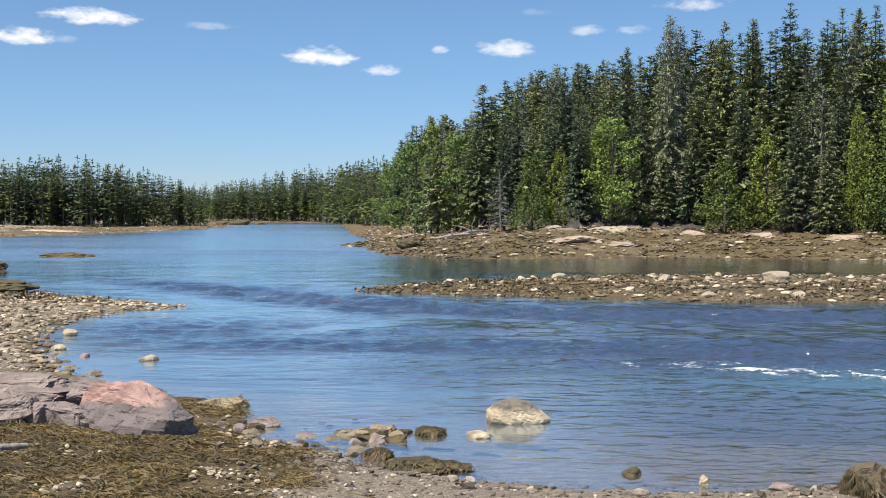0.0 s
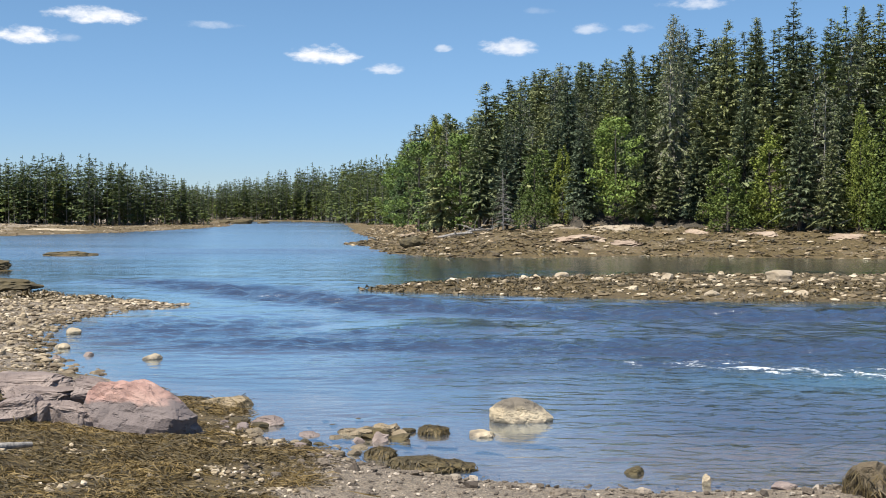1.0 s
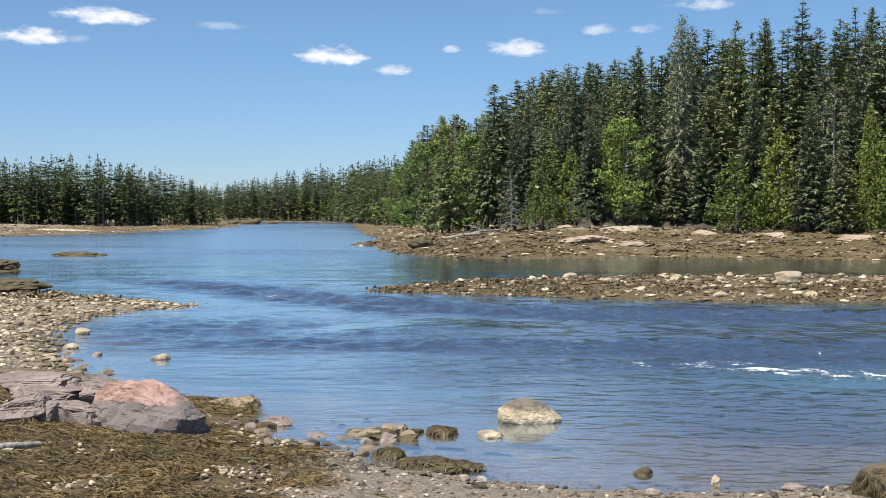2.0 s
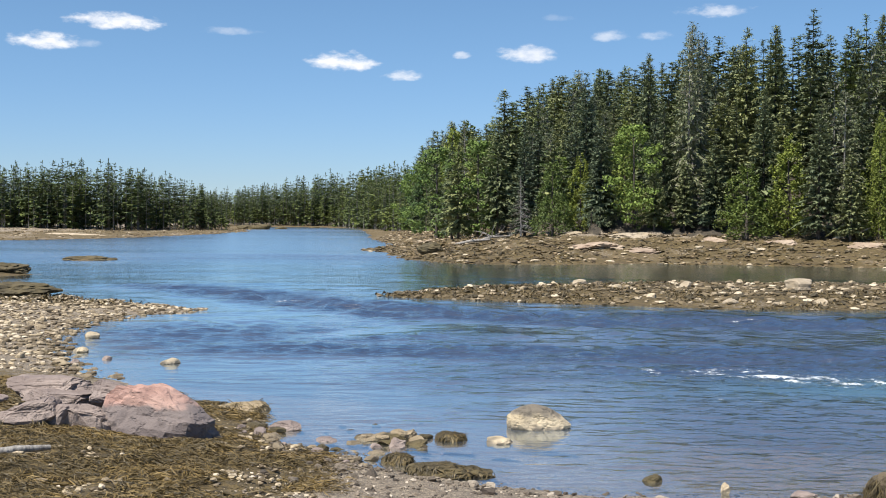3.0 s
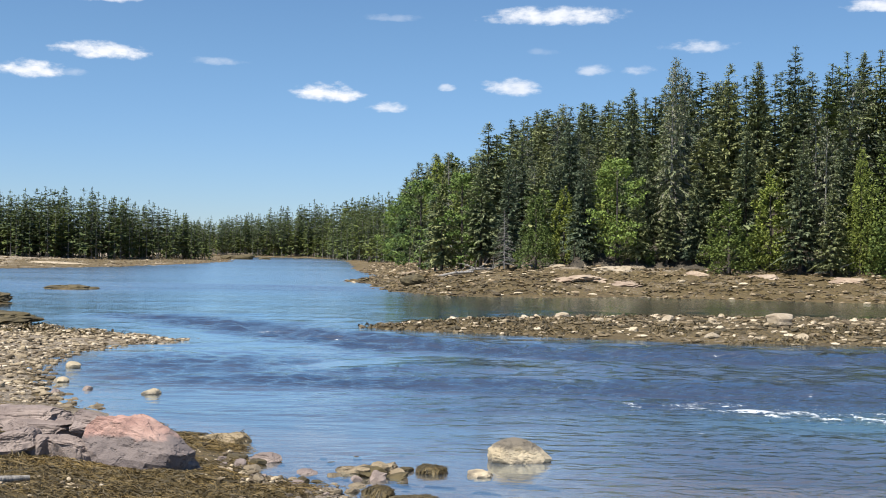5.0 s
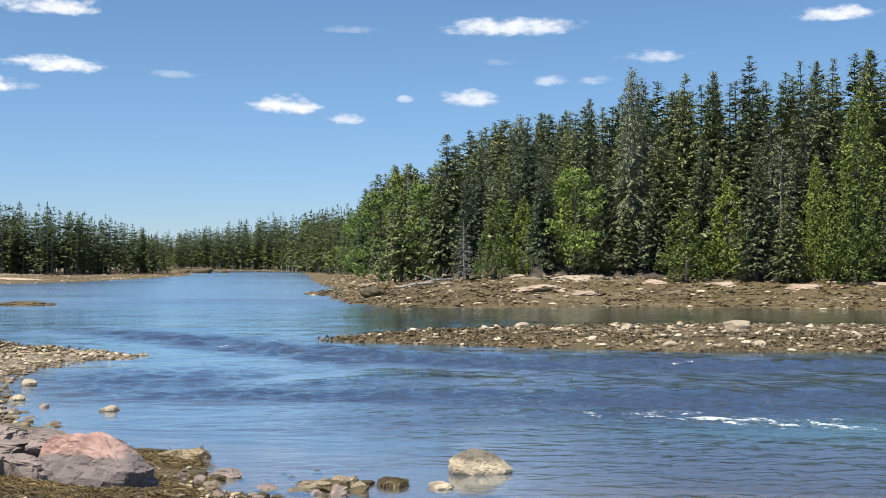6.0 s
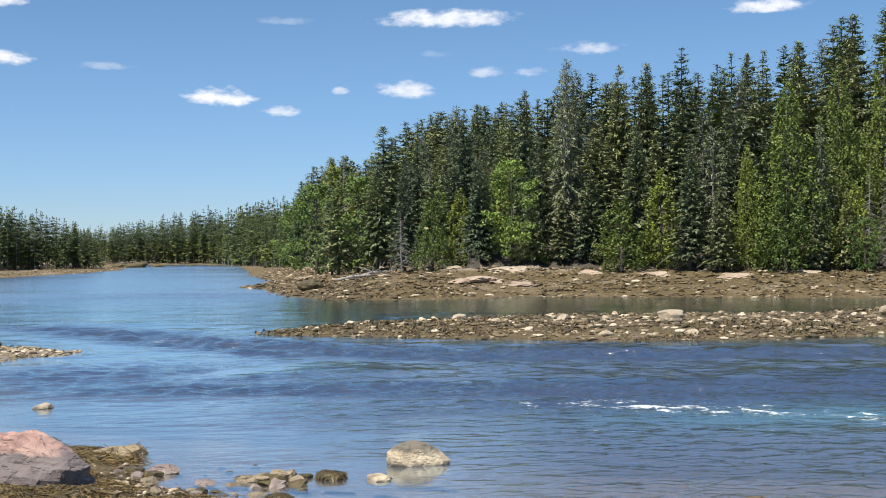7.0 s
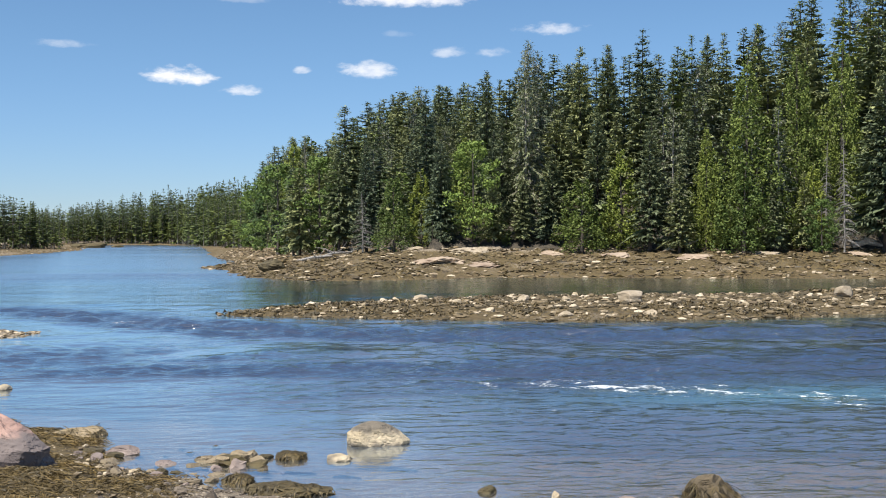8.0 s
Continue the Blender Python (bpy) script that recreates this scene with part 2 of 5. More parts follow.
SHINGLE = pebble_material("shingle", ((0.12, 0.088, 0.05), (0.41, 0.325, 0.205), (0.60, 0.50, 0.36)), (0.08, 0.056, 0.028))
SHOAL_STONE = pebble_material("weedy_shingle", ((0.045, 0.034, 0.014), (0.17, 0.125, 0.065), (0.56, 0.46, 0.32)), (0.05, 0.036, 0.016))
NEAR_PEBBLE = pebble_material("near_pebbles", ((0.075, 0.058, 0.042), (0.23, 0.185, 0.135), (0.52, 0.44, 0.34)), (0.06, 0.046, 0.03))
BEACH_STONE = pebble_material("beach_stone", ((0.06, 0.042, 0.02), (0.21, 0.15, 0.078), (0.50, 0.41, 0.28)), (0.055, 0.04, 0.016))


# ---------------------------------------------------------------- meshes
def solid(name, verts, faces, mat, smooth=False):
    me = bpy.data.meshes.new(name)
    verts, faces = np.asarray(verts, np.float32), np.asarray(faces, np.int32)
    me.vertices.add(len(verts))
    me.vertices.foreach_set("co", verts.ravel())
    k = faces.shape[1]
    me.loops.add(faces.size)
    me.loops.foreach_set("vertex_index", faces.ravel())
    me.polygons.add(len(faces))
    me.polygons.foreach_set("loop_start", np.arange(0, faces.size, k, dtype=np.int32))
    me.polygons.foreach_set("use_smooth", np.full(len(faces), smooth))
    me.update(calc_edges=True)
    me.validate()
    me.materials.append(mat)
    return me


def part(name, me, parent, label=""):
    ob = new(name, me)
    ob.parent = parent
    return tagged(ob, label)


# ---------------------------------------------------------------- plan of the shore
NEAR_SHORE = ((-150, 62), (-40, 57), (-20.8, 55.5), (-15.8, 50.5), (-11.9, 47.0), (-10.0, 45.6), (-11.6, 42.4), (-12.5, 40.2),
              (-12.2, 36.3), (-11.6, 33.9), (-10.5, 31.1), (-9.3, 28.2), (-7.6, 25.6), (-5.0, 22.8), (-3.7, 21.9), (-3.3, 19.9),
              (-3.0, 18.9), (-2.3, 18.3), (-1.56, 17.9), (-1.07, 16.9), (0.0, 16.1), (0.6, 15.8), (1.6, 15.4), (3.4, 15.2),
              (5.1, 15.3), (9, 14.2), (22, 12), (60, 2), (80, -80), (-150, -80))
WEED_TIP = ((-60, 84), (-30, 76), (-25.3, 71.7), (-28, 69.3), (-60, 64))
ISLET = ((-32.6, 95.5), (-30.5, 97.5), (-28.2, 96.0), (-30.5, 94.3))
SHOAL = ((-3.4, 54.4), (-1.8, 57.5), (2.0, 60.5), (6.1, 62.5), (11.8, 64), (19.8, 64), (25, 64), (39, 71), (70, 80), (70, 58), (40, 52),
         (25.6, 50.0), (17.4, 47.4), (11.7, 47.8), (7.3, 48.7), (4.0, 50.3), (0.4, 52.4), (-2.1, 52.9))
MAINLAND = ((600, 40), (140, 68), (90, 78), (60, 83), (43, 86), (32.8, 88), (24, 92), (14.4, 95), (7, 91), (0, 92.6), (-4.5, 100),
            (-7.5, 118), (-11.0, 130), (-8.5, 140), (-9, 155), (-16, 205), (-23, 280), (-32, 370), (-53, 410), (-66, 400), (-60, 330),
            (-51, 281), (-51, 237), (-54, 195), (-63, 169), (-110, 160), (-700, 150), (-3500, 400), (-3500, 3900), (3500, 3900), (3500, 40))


def inside_depth(x, y, poly):
    """Metres inside the outline (negative outside)."""
    p = np.array(poly, float)
    q = np.roll(p, -1, 0)
    best, odd = np.full(x.shape, 1e9), np.zeros(x.shape, bool)
    for (ax, ay), (bx, by) in zip(p, q):
        dx, dy = bx - ax, by - ay
        t = np.clip(((x - ax) * dx + (y - ay) * dy) / (dx * dx + dy * dy), 0, 1)
        best = np.minimum(best, np.hypot(x - ax - t * dx, y - ay - t * dy))
        if ay != by:
            odd ^= ((ay > y) != (by > y)) & (x < ax + (y - ay) / dy * dx)
    return np.where(odd, best, -best)


def ripple(x, y, size, seed):
    """Smooth value noise in -1..1."""
    gx, gy = x / size + seed * 17.3, y / size - seed * 9.7
    ix, iy = np.floor(gx), np.floor(gy)
    fx, fy = gx - ix, gy - iy
    fx, fy = fx * fx * (3 - 2 * fx), fy * fy * (3 - 2 * fy)

    def at(i, j):
        v = np.sin(i * 127.1 + j * 311.7 + seed * 74.7) * 43758.5453
        return (v - np.floor(v)) * 2 - 1
    return (at(ix, iy) * (1 - fx) + at(ix + 1, iy) * fx) * (1 - fy) + (at(ix, iy + 1) * (1 - fx) + at(ix + 1, iy + 1) * fx) * fy


def smooth(v, a, b):
    t = np.clip((v - a) / (b - a), 0, 1)
    return t * t * (3 - 2 * t)


def lie_of_land(x, y):
    """Height of the ground, with the depths inside each outline."""
    x, y = np.asarray(x, float), np.asarray(y, float)
    jag = 0.25 * ripple(x, y, 1.3, 1) + 0.12 * ripple(x, y, 0.5, 2)
    r = np.hypot(x, y)
    wide = jag * np.clip(r / 25, 0.6, 4)
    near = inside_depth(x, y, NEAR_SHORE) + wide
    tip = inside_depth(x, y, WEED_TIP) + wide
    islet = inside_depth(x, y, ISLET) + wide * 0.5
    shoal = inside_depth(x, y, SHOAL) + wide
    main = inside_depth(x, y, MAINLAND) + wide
    slope = np.where(y < 26, 0.115, 0.115 - 0.075 * smooth(y, 24, 32))
    z_near = np.minimum(near * slope, 0.5 + 0.09 * near)
    z_near = np.where(y > 28, np.minimum(z_near, 0.5), z_near)
    head = smooth(x, -30, -8) * (1 - smooth(y, 220, 320))
    z_main = main * (0.022 + 0.098 * head)
    z_main = np.minimum(z_main, 1.9 + 0.9 * head) + head * 0.20 * np.clip(main - 24, 0, 60) + (1 - head) * 0.035 * np.clip(main - 60, 0, 260)
    z_main = z_main + 0.75 * head * smooth(main, 18.2, 19.8)
    z = np.maximum.reduce([np.minimum(near * 0.12, z_near), np.minimum(tip * 0.08, 0.45), np.minimum(islet * 0.25, 0.35), np.minimum(shoal * 0.10, 0.33), z_main])
    z = np.where(z < 0, np.maximum(z, -2.5), z)
    z = z + 0.05 * ripple(x, y, 0.8, 3) * np.clip(r / 40, 0.6, 2.5) * smooth(z, -0.1, 0.25) + 0.02 * ripple(x, y, 0.23, 4)
    z = z + 0.09 * (ripple(x, y, 0.85, 5) + 0.5 * ripple(x, y, 0.4, 16)) * smooth(near, 0.3, 1.6) * (1 - smooth(y, 22, 26)) * smooth(y, 9, 12) * smooth(-x, 1.0, 2.6)
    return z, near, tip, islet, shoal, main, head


def height(x, y):
    return float(lie_of_land(np.array([x]), np.array([y]))[0][0])


def sheet(reach_in, ratio, fine):
    """A fan of rows and columns, dense towards the cove."""
    ang = np.concatenate([np.arange(-180, -30, 5.0), np.arange(-30, 38, fine), np.arange(38, 180, 5.0)])
    rows = [0.002, 0.3]
    while rows[-1] < 3800:
        rows.append(rows[-1] * (ratio if rows[-1] > reach_in else 1.25))
    rr, aa = np.meshgrid(np.array(rows), np.radians(ang), indexing="ij")
    n, k = rr.shape
    i, j = np.meshgrid(np.arange(n - 1), np.arange(k), indexing="ij")
    a, b = i * k + j, i * k + (j + 1) % k
    return rr * np.sin(aa), rr * np.cos(aa), np.stack([a, a + k, b + k, b], -1).reshape(-1, 4)[:, ::-1], n, k


def cover_colours(me, name, red, green, blue, alpha=None):
    layer = me.color_attributes.new(name, "FLOAT_COLOR", "POINT")
    layer.data.foreach_set("color", np.stack([red, green, blue, np.ones_like(red) if alpha is None else alpha], -1).astype(np.float32).ravel())


def build_ground():
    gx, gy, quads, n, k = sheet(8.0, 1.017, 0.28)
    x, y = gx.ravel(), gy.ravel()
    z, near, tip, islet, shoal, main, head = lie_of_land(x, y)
    verts = np.stack([x, y, z], -1)
    me = solid("ground", verts, quads, GROUND, True)
    patch = ripple(x, y, 2.2, 6) * 0.5 + ripple(x, y, 0.7, 7) * 0.3
    weed = np.where(near > 0, np.clip(smooth(-x, 1.0, 2.6) * (y < 26) * (1 - smooth(y, 20, 24) * 0.5) + patch * 0.35, 0, 1), 0)
    weed = np.where((tip > -1) | (islet > -1), 1.0, weed)
    weed = np.where((near > 0) & (y > 45.5) & (x < -12.8), 0.9, weed)
    weed = np.where(main > -2, np.clip(0.75 + patch * 0.5 - smooth(z, 1.7, 2.5), 0, 1) * np.clip(head + 0.9 * (1 - smooth(z, 0.5, 0.9)), 0, 1), weed)
    weed = np.where(shoal > -1, np.clip(0.85 + patch * 0.6, 0, 1), weed)
    weed = np.where(z < 0.02, np.where((near > -9) & (y < 26), 0.1, 0.8), weed)
    grass = np.where((main > 0) & (head < 0.5), smooth(z, 0.9, 1.3), 0) * 0.8
    floor = np.where(main > 0, smooth(main, 16.4, 17.4) * head + (1 - head) * smooth(main, 62, 75), 0)
    cover_colours(me, "cover", weed, grass, floor)
    tagged(new("ground", me), "shingle and rockweed shore rising to forest floor", "ground", kind="structure")


TONGUE = ((-15, 61), (-12.6, 58.5), (-9.2, 53.6), (-6.2, 50), (-3.6, 47), (-1.8, 44.8), (3, 42.5), (10, 41.5), (20, 41), (45, 41))
RACE = ((-9, 36), (-4, 33.5), (2, 31.5), (9, 29.5), (20, 29), (45, 29))


def beside(x, y, line):
    """Metres from a line of points."""
    best = np.full(x.shape, 1e9)
    for (ax, ay), (bx, by) in zip(line, line[1:]):
        dx, dy = bx - ax, by - ay
        t = np.clip(((x - ax) * dx + (y - ay) * dy) / (dx * dx + dy * dy), 0, 1)
        best = np.minimum(best, np.hypot(x - ax - t * dx, y - ay - t * dy))
    return best


def pool(x, y, cx, cy, wide, deep, lean=0.0):
    """A soft lens-shaped patch."""
    return np.exp(-((x - cx) / wide) ** 2 - ((y - cy - lean * (x - cx)) / deep) ** 2)


def wave(x, y, size, seed):
    """Short-crested ripples; they die out where they are too fine for the sheet."""
    u = x * (0.36 + 0.3 * smooth(y, 25, 40))
    w = ripple(u + y * 0.2, y, size * 0.5, seed) + 0.7 * ripple(u * 1.2 - y * 0.35, y, size * 0.36, seed + 5)
    return size * w * (1 - smooth((x * x + y * y) / 7600, size * 0.22, size * 0.6))


def build_water():
    rows = [11.5]
    while rows[-1] < 3800:
        r = rows[-1]
        rows.append(r + min(max(0.05, r * r / 7600), r * 0.03))
    ang = np.concatenate([np.arange(-180, -27, 4.5), np.arange(-26, 32, 0.12), np.arange(34, 180, 4.5)])
    rr, aa = np.meshgrid(np.array(rows), np.radians(ang), indexing="ij")
    n, k = rr.shape
    i, j = np.meshgrid(np.arange(n - 1), np.arange(k), indexing="ij")
    a, b = i * k + j, i * k + (j + 1) % k
    quads = np.stack([a, b, b + k, a + k], -1).reshape(-1, 4)
    x, y = (rr * np.sin(aa)).ravel(), (rr * np.cos(aa)).ravel()
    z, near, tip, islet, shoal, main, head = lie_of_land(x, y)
    sway = 1.6 * ripple(x * 0.25, y, 4.0, 25)
    tongue, race = beside(x, y + sway * 0.4, TONGUE), beside(x, y + sway, RACE)
    calm = smooth(y, 58, 64) * (1 - smooth(y, 100, 118)) * smooth(x, -8, 3)                       # channel behind the shoal
    streaks = ripple(x * 0.22 + y * 0.1, y, 3.0, 21) + 0.7 * ripple(x * 0.2, y, 1.2, 22) + 0.5 * ripple(x * 0.3, y, 0.5, 23)
    wind = ripple(x * 0.12, y * 0.5, 9.0, 24) + 0.6 * ripple(x * 0.15, y, 5.0, 26)
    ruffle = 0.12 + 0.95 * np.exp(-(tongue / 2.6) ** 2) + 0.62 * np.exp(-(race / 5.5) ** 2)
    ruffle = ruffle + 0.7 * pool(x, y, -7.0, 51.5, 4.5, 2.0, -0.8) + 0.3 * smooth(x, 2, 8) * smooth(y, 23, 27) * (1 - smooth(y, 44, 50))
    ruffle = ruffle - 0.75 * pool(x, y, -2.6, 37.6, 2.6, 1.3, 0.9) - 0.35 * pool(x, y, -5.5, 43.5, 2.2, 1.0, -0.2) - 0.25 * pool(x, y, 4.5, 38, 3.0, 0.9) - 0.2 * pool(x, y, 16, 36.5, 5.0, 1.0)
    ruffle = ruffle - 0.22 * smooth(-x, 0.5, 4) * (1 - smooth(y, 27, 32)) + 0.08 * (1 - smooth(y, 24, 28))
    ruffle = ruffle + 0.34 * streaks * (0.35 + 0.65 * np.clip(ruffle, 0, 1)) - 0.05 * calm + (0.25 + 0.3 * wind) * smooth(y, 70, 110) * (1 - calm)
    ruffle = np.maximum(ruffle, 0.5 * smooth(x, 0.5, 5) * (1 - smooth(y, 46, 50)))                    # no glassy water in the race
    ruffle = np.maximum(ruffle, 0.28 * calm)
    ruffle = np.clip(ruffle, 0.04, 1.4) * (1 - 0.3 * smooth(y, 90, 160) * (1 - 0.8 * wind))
    chop = wave(x, y, 0.2, 31) * 0.9 + wave(x, y, 0.36, 51) * 0.8 + wave(x, y, 0.8, 71) * (0.3 + 0.6 * smooth(y, 24, 34)) + wave(x, y, 1.5, 91) * 0.65 * smooth(y, 27, 40) + wave(x, y, 2.8, 111) * 0.4 * smooth(y, 34, 46)
    level = WAVE * chop * ruffle * (1.7 - 0.4 * smooth(y, 24, 36)) * smooth(-z, 0.0, 0.25)
    teal = np.exp(-((x - 11) / 6) ** 2 - ((y - 25.2) / 1.9) ** 2)
    far = smooth(np.hypot(x, y), 55, 100)
    wet = z[quads].min(1) < 0.03
    keep, back = np.unique(quads[wet], return_inverse=True)
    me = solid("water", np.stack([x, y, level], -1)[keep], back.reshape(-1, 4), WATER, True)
    # green holds ruffle, which also drives the painted darkening of the water body
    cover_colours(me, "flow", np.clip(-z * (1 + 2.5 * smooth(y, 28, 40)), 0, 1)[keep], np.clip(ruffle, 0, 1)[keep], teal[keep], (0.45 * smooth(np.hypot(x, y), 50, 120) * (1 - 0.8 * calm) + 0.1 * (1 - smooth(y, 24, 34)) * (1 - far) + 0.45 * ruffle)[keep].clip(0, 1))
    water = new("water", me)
    water.visible_shadow = False
    tagged(water, "clear blue tidal water ruffled by the current", "water", kind="structure")


WAVE = 0.065
build_ground()
build_water()


# ---------------------------------------------------------------- trees
def kites(base, way, side, length, width, rng):
    """Flat needle sprays: one bent four-cornered blade each."""
    mid = base + way * (length * 0.45)[:, None]
    tip = base + way * length[:, None]
    tip[:, 2] -= length * 0.12
    v = np.stack([base, mid + side * (width * 0.5)[:, None], tip, mid - side * (width * 0.5)[:, None]], 1)
    return v.reshape(-1, 3), np.arange(len(base) * 4).reshape(-1, 4)


def unit(v):
    return v / np.maximum(np.linalg.norm(v, axis=1, keepdims=True), 1e-6)


def tube(points, radii, sides=6):
    """A tapering round stem through the points."""
    points = np.asarray(points, float)
    verts, faces = [], []
    for i, (p, r) in enumerate(zip(points, radii)):
        way = points[min(i + 1, len(points) - 1)] - points[max(i - 1, 0)]
        way = way / max(np.linalg.norm(way), 1e-6)
        a = np.cross(way, (0.3, 0.9, 0.2) if abs(way[1]) < 0.8 else (1, 0, 0))
        a /= np.linalg.norm(a)
        b = np.cross(way, a)
        for k in range(sides):
            c = 2 * math.pi * k / sides
            verts.append(p + r * (a * math.cos(c) + b * math.sin(c)))
    for i in range(len(points) - 1):
        for k in range(sides):
            m = (k + 1) % sides
            faces.append((i * sides + k, i * sides + m, (i + 1) * sides + m, (i + 1) * sides + k))
    return np.array(verts), np.array(faces)


def joined(pieces):
    verts, faces, n = [], [], 0
    for v, f in pieces:
        verts.append(v)
        faces.append(f + n)
        n += len(v)
    return np.vstack(verts), np.vstack(faces)


def stem(rng, tall, thick, lean=0.15, limbs=30, reach=1.6, low=0.12, high=0.95, droop=-0.12, curl=0.0, stout=0.17):
    """Trunk with limbs."""
    bend = rng.uniform(-lean, lean, 2)
    line = [(bend[0] * t * t, bend[1] * t * t, tall * t) for t in np.linspace(0, 1, 7)]
    pieces = [tube(line, [thick * (1.25 if i == 0 else 1) * (1 - 0.93 * t) + 0.008 for i, t in enumerate(np.linspace(0, 1, 7))], 7)]
    for _ in range(limbs):
        t = rng.uniform(low, high)
        a = rng.uniform(0, 2 * math.pi)
        r = reach * (1.08 - t) * rng.uniform(0.6, 1.1)
        p = np.array((bend[0] * t * t, bend[1] * t * t, tall * t))
        q = p + np.array((math.cos(a) * r, math.sin(a) * r, droop * r + rng.normal(0, 0.08)))
        mid = (p + q) / 2 + np.array((0, 0, 0.1 * r + curl * r))
        w = thick * stout * (1.15 - t)
        pieces.append(tube([p, mid, q], [w, w * 0.7, w * 0.25], 3))
    return joined(pieces)


def spruce_crown(rng, tall, spread, whorls, per, twigs, start=0.10, gaps=0.12, power=0.8, fat=1.0, hang=0.35, mat=1.0):
    """Tiers of drooping boughs, each a fan of needle sprays, some hanging under it."""
    tier = start + (1 - start) * ((np.arange(whorls) + rng.uniform(0, 0.8, whorls)) / whorls) ** 0.88
    many = np.maximum(4, (per * (0.55 + 0.55 * (1 - tier))).astype(int))
    t = np.repeat(tier, many) + rng.normal(0, 0.006, many.sum())
    a = np.repeat(rng.uniform(0, 6.28, whorls), many) + np.concatenate([np.arange(n) * 6.283 / n for n in many]) + rng.normal(0, 0.22, len(t))
    ok = rng.random(len(t)) > gaps
    t, a = np.clip(t[ok], 0, 0.985), a[ok]
    p0, p1 = rng.uniform(0, 6.28, 2)
    r = spread * (1 - t) ** power * np.clip(0.68 + (t - start) * 2.2, 0, 1) * rng.uniform(0.66, 1.15, len(t))
    r = r * (1 + 0.16 * np.sin(2 * a + p0 + 2 * t) + 0.12 * np.sin(3 * a + 11 * t + p1)) + 0.012 * tall
    rise = -0.30 + 0.82 * t + rng.normal(0, 0.11, len(t))
    out = np.stack([np.cos(a), np.sin(a), 0 * a], -1)
    side = np.stack([-np.sin(a), np.cos(a), 0 * a], -1)
    up = np.array((0, 0, 1.0))
    # the flat of every bough, overlapping its neighbours
    n = len(t)
    base = [np.array((0, 0, tall)) * t[:, None] + out * (r * 0.06)[:, None]]
    way = [out + side * rng.normal(0, 0.12, (n, 1)) + up * (rise - 0.10)[:, None]]
    flat = [side + up * rng.normal(0, 0.22, (n, 1))]
    length = [r * rng.uniform(0.58, 0.88, n)]
    width = [r * 3.4 / np.maximum(4, per * (0.55 + 0.55 * (1 - t))) * rng.uniform(0.8, 1.3, n) * mat]
    for k in range(twigs):
        f = (0.16 + 0.84 * (k + rng.random(len(t))) / twigs) ** 0.7
        on = rng.random(len(t)) < np.clip(r / (0.42 * spread), 0.4, 1)
        n = int(on.sum())
        f, q, o, d, sl, tt = f[on][:, None], r[on][:, None], out[on], side[on], rise[on][:, None], t[on][:, None]
        p = np.array((0, 0, tall)) * tt + o * q * f * 0.86 + up * (sl * q * f - 0.22 * q * f * f + 0.1 * q * f ** 4)
        sgn = np.sign(rng.normal(0, 1, (n, 1)))
        w = o * (0.35 + 0.75 * f) + d * sgn * rng.uniform(0.2, 1.0, (n, 1)) * (1.15 - 0.7 * f) + up * (sl * 0.6 + rng.normal(-0.12, 0.2, (n, 1)))
        low = rng.random((n, 1)) < hang
        w = np.where(low, o * 0.35 + d * rng.normal(0, 0.3, (n, 1)) - up * rng.uniform(0.5, 1.0, (n, 1)), w)
        w = unit(w)
        lay = np.where(low, d + o * rng.normal(0, 0.5, (n, 1)), np.cross(w, up) + up * rng.normal(0, 0.45, (n, 1)))
        long = ((0.011 * tall + 0.25 * q * (1.08 - 0.62 * f)) * rng.uniform(0.65, 1.3, (n, 1)) * np.where(low, 0.8, 1.0))[:, 0]
        base.append(p + rng.normal(0, 0.02 * spread, (n, 3)))
        way.append(w)
        flat.append(lay)
        length.append(long)
        width.append(long * rng.uniform(0.30, 0.52, n) * fat)
    lead = rng.uniform(0, 6.28, 10)
    base.append(np.stack([0 * lead, 0 * lead, tall * np.linspace(0.93, 0.985, 10)], -1))
    way.append(np.stack([np.cos(lead) * 0.42, np.sin(lead) * 0.42, 0 * lead + 0.85], -1))
    flat.append(np.stack([-np.sin(lead), np.cos(lead), 0 * lead + 0.2], -1))
    length.append(np.full(10, 0.022 * tall))
    width.append(np.full(10, 0.0065 * tall * fat))
    return kites(np.vstack(base), unit(np.vstack(way)), unit(np.vstack(flat)), np.concatenate(length), np.concatenate(width), rng)


def clump_crown(rng, centres, sizes, each, leaf, upright=0.0):
    """Leaf clumps round the given centres, thickest on their outsides."""
    base, way, side, length, width = [], [], [], [], []
    for c, s in zip(centres, sizes):
        d = unit(rng.normal(0, 1, (each, 3)) + (0, 0, 0.35))
        p = np.array(c) + d * np.array(s) * rng.uniform(0.6, 1.05, (each, 1))
        w = rng.normal(0, 1, (each, 3)) + np.array((0, 0, upright * 4 - 0.5))
        w = unit(w - d * (w * d).sum(1, keepdims=True) * 0.75)
        base.append(p)
        way.append(w)
        side.append(unit(np.cross(w, d + rng.normal(0, 0.35, (each, 3)))))
        length.append(leaf * rng.uniform(0.6, 1.4, each))
        width.append(leaf * rng.uniform(0.45, 0.9, each))
    return kites(np.vstack(base), np.vstack(way), np.vstack(side), np.concatenate(length), np.concatenate(width), rng)


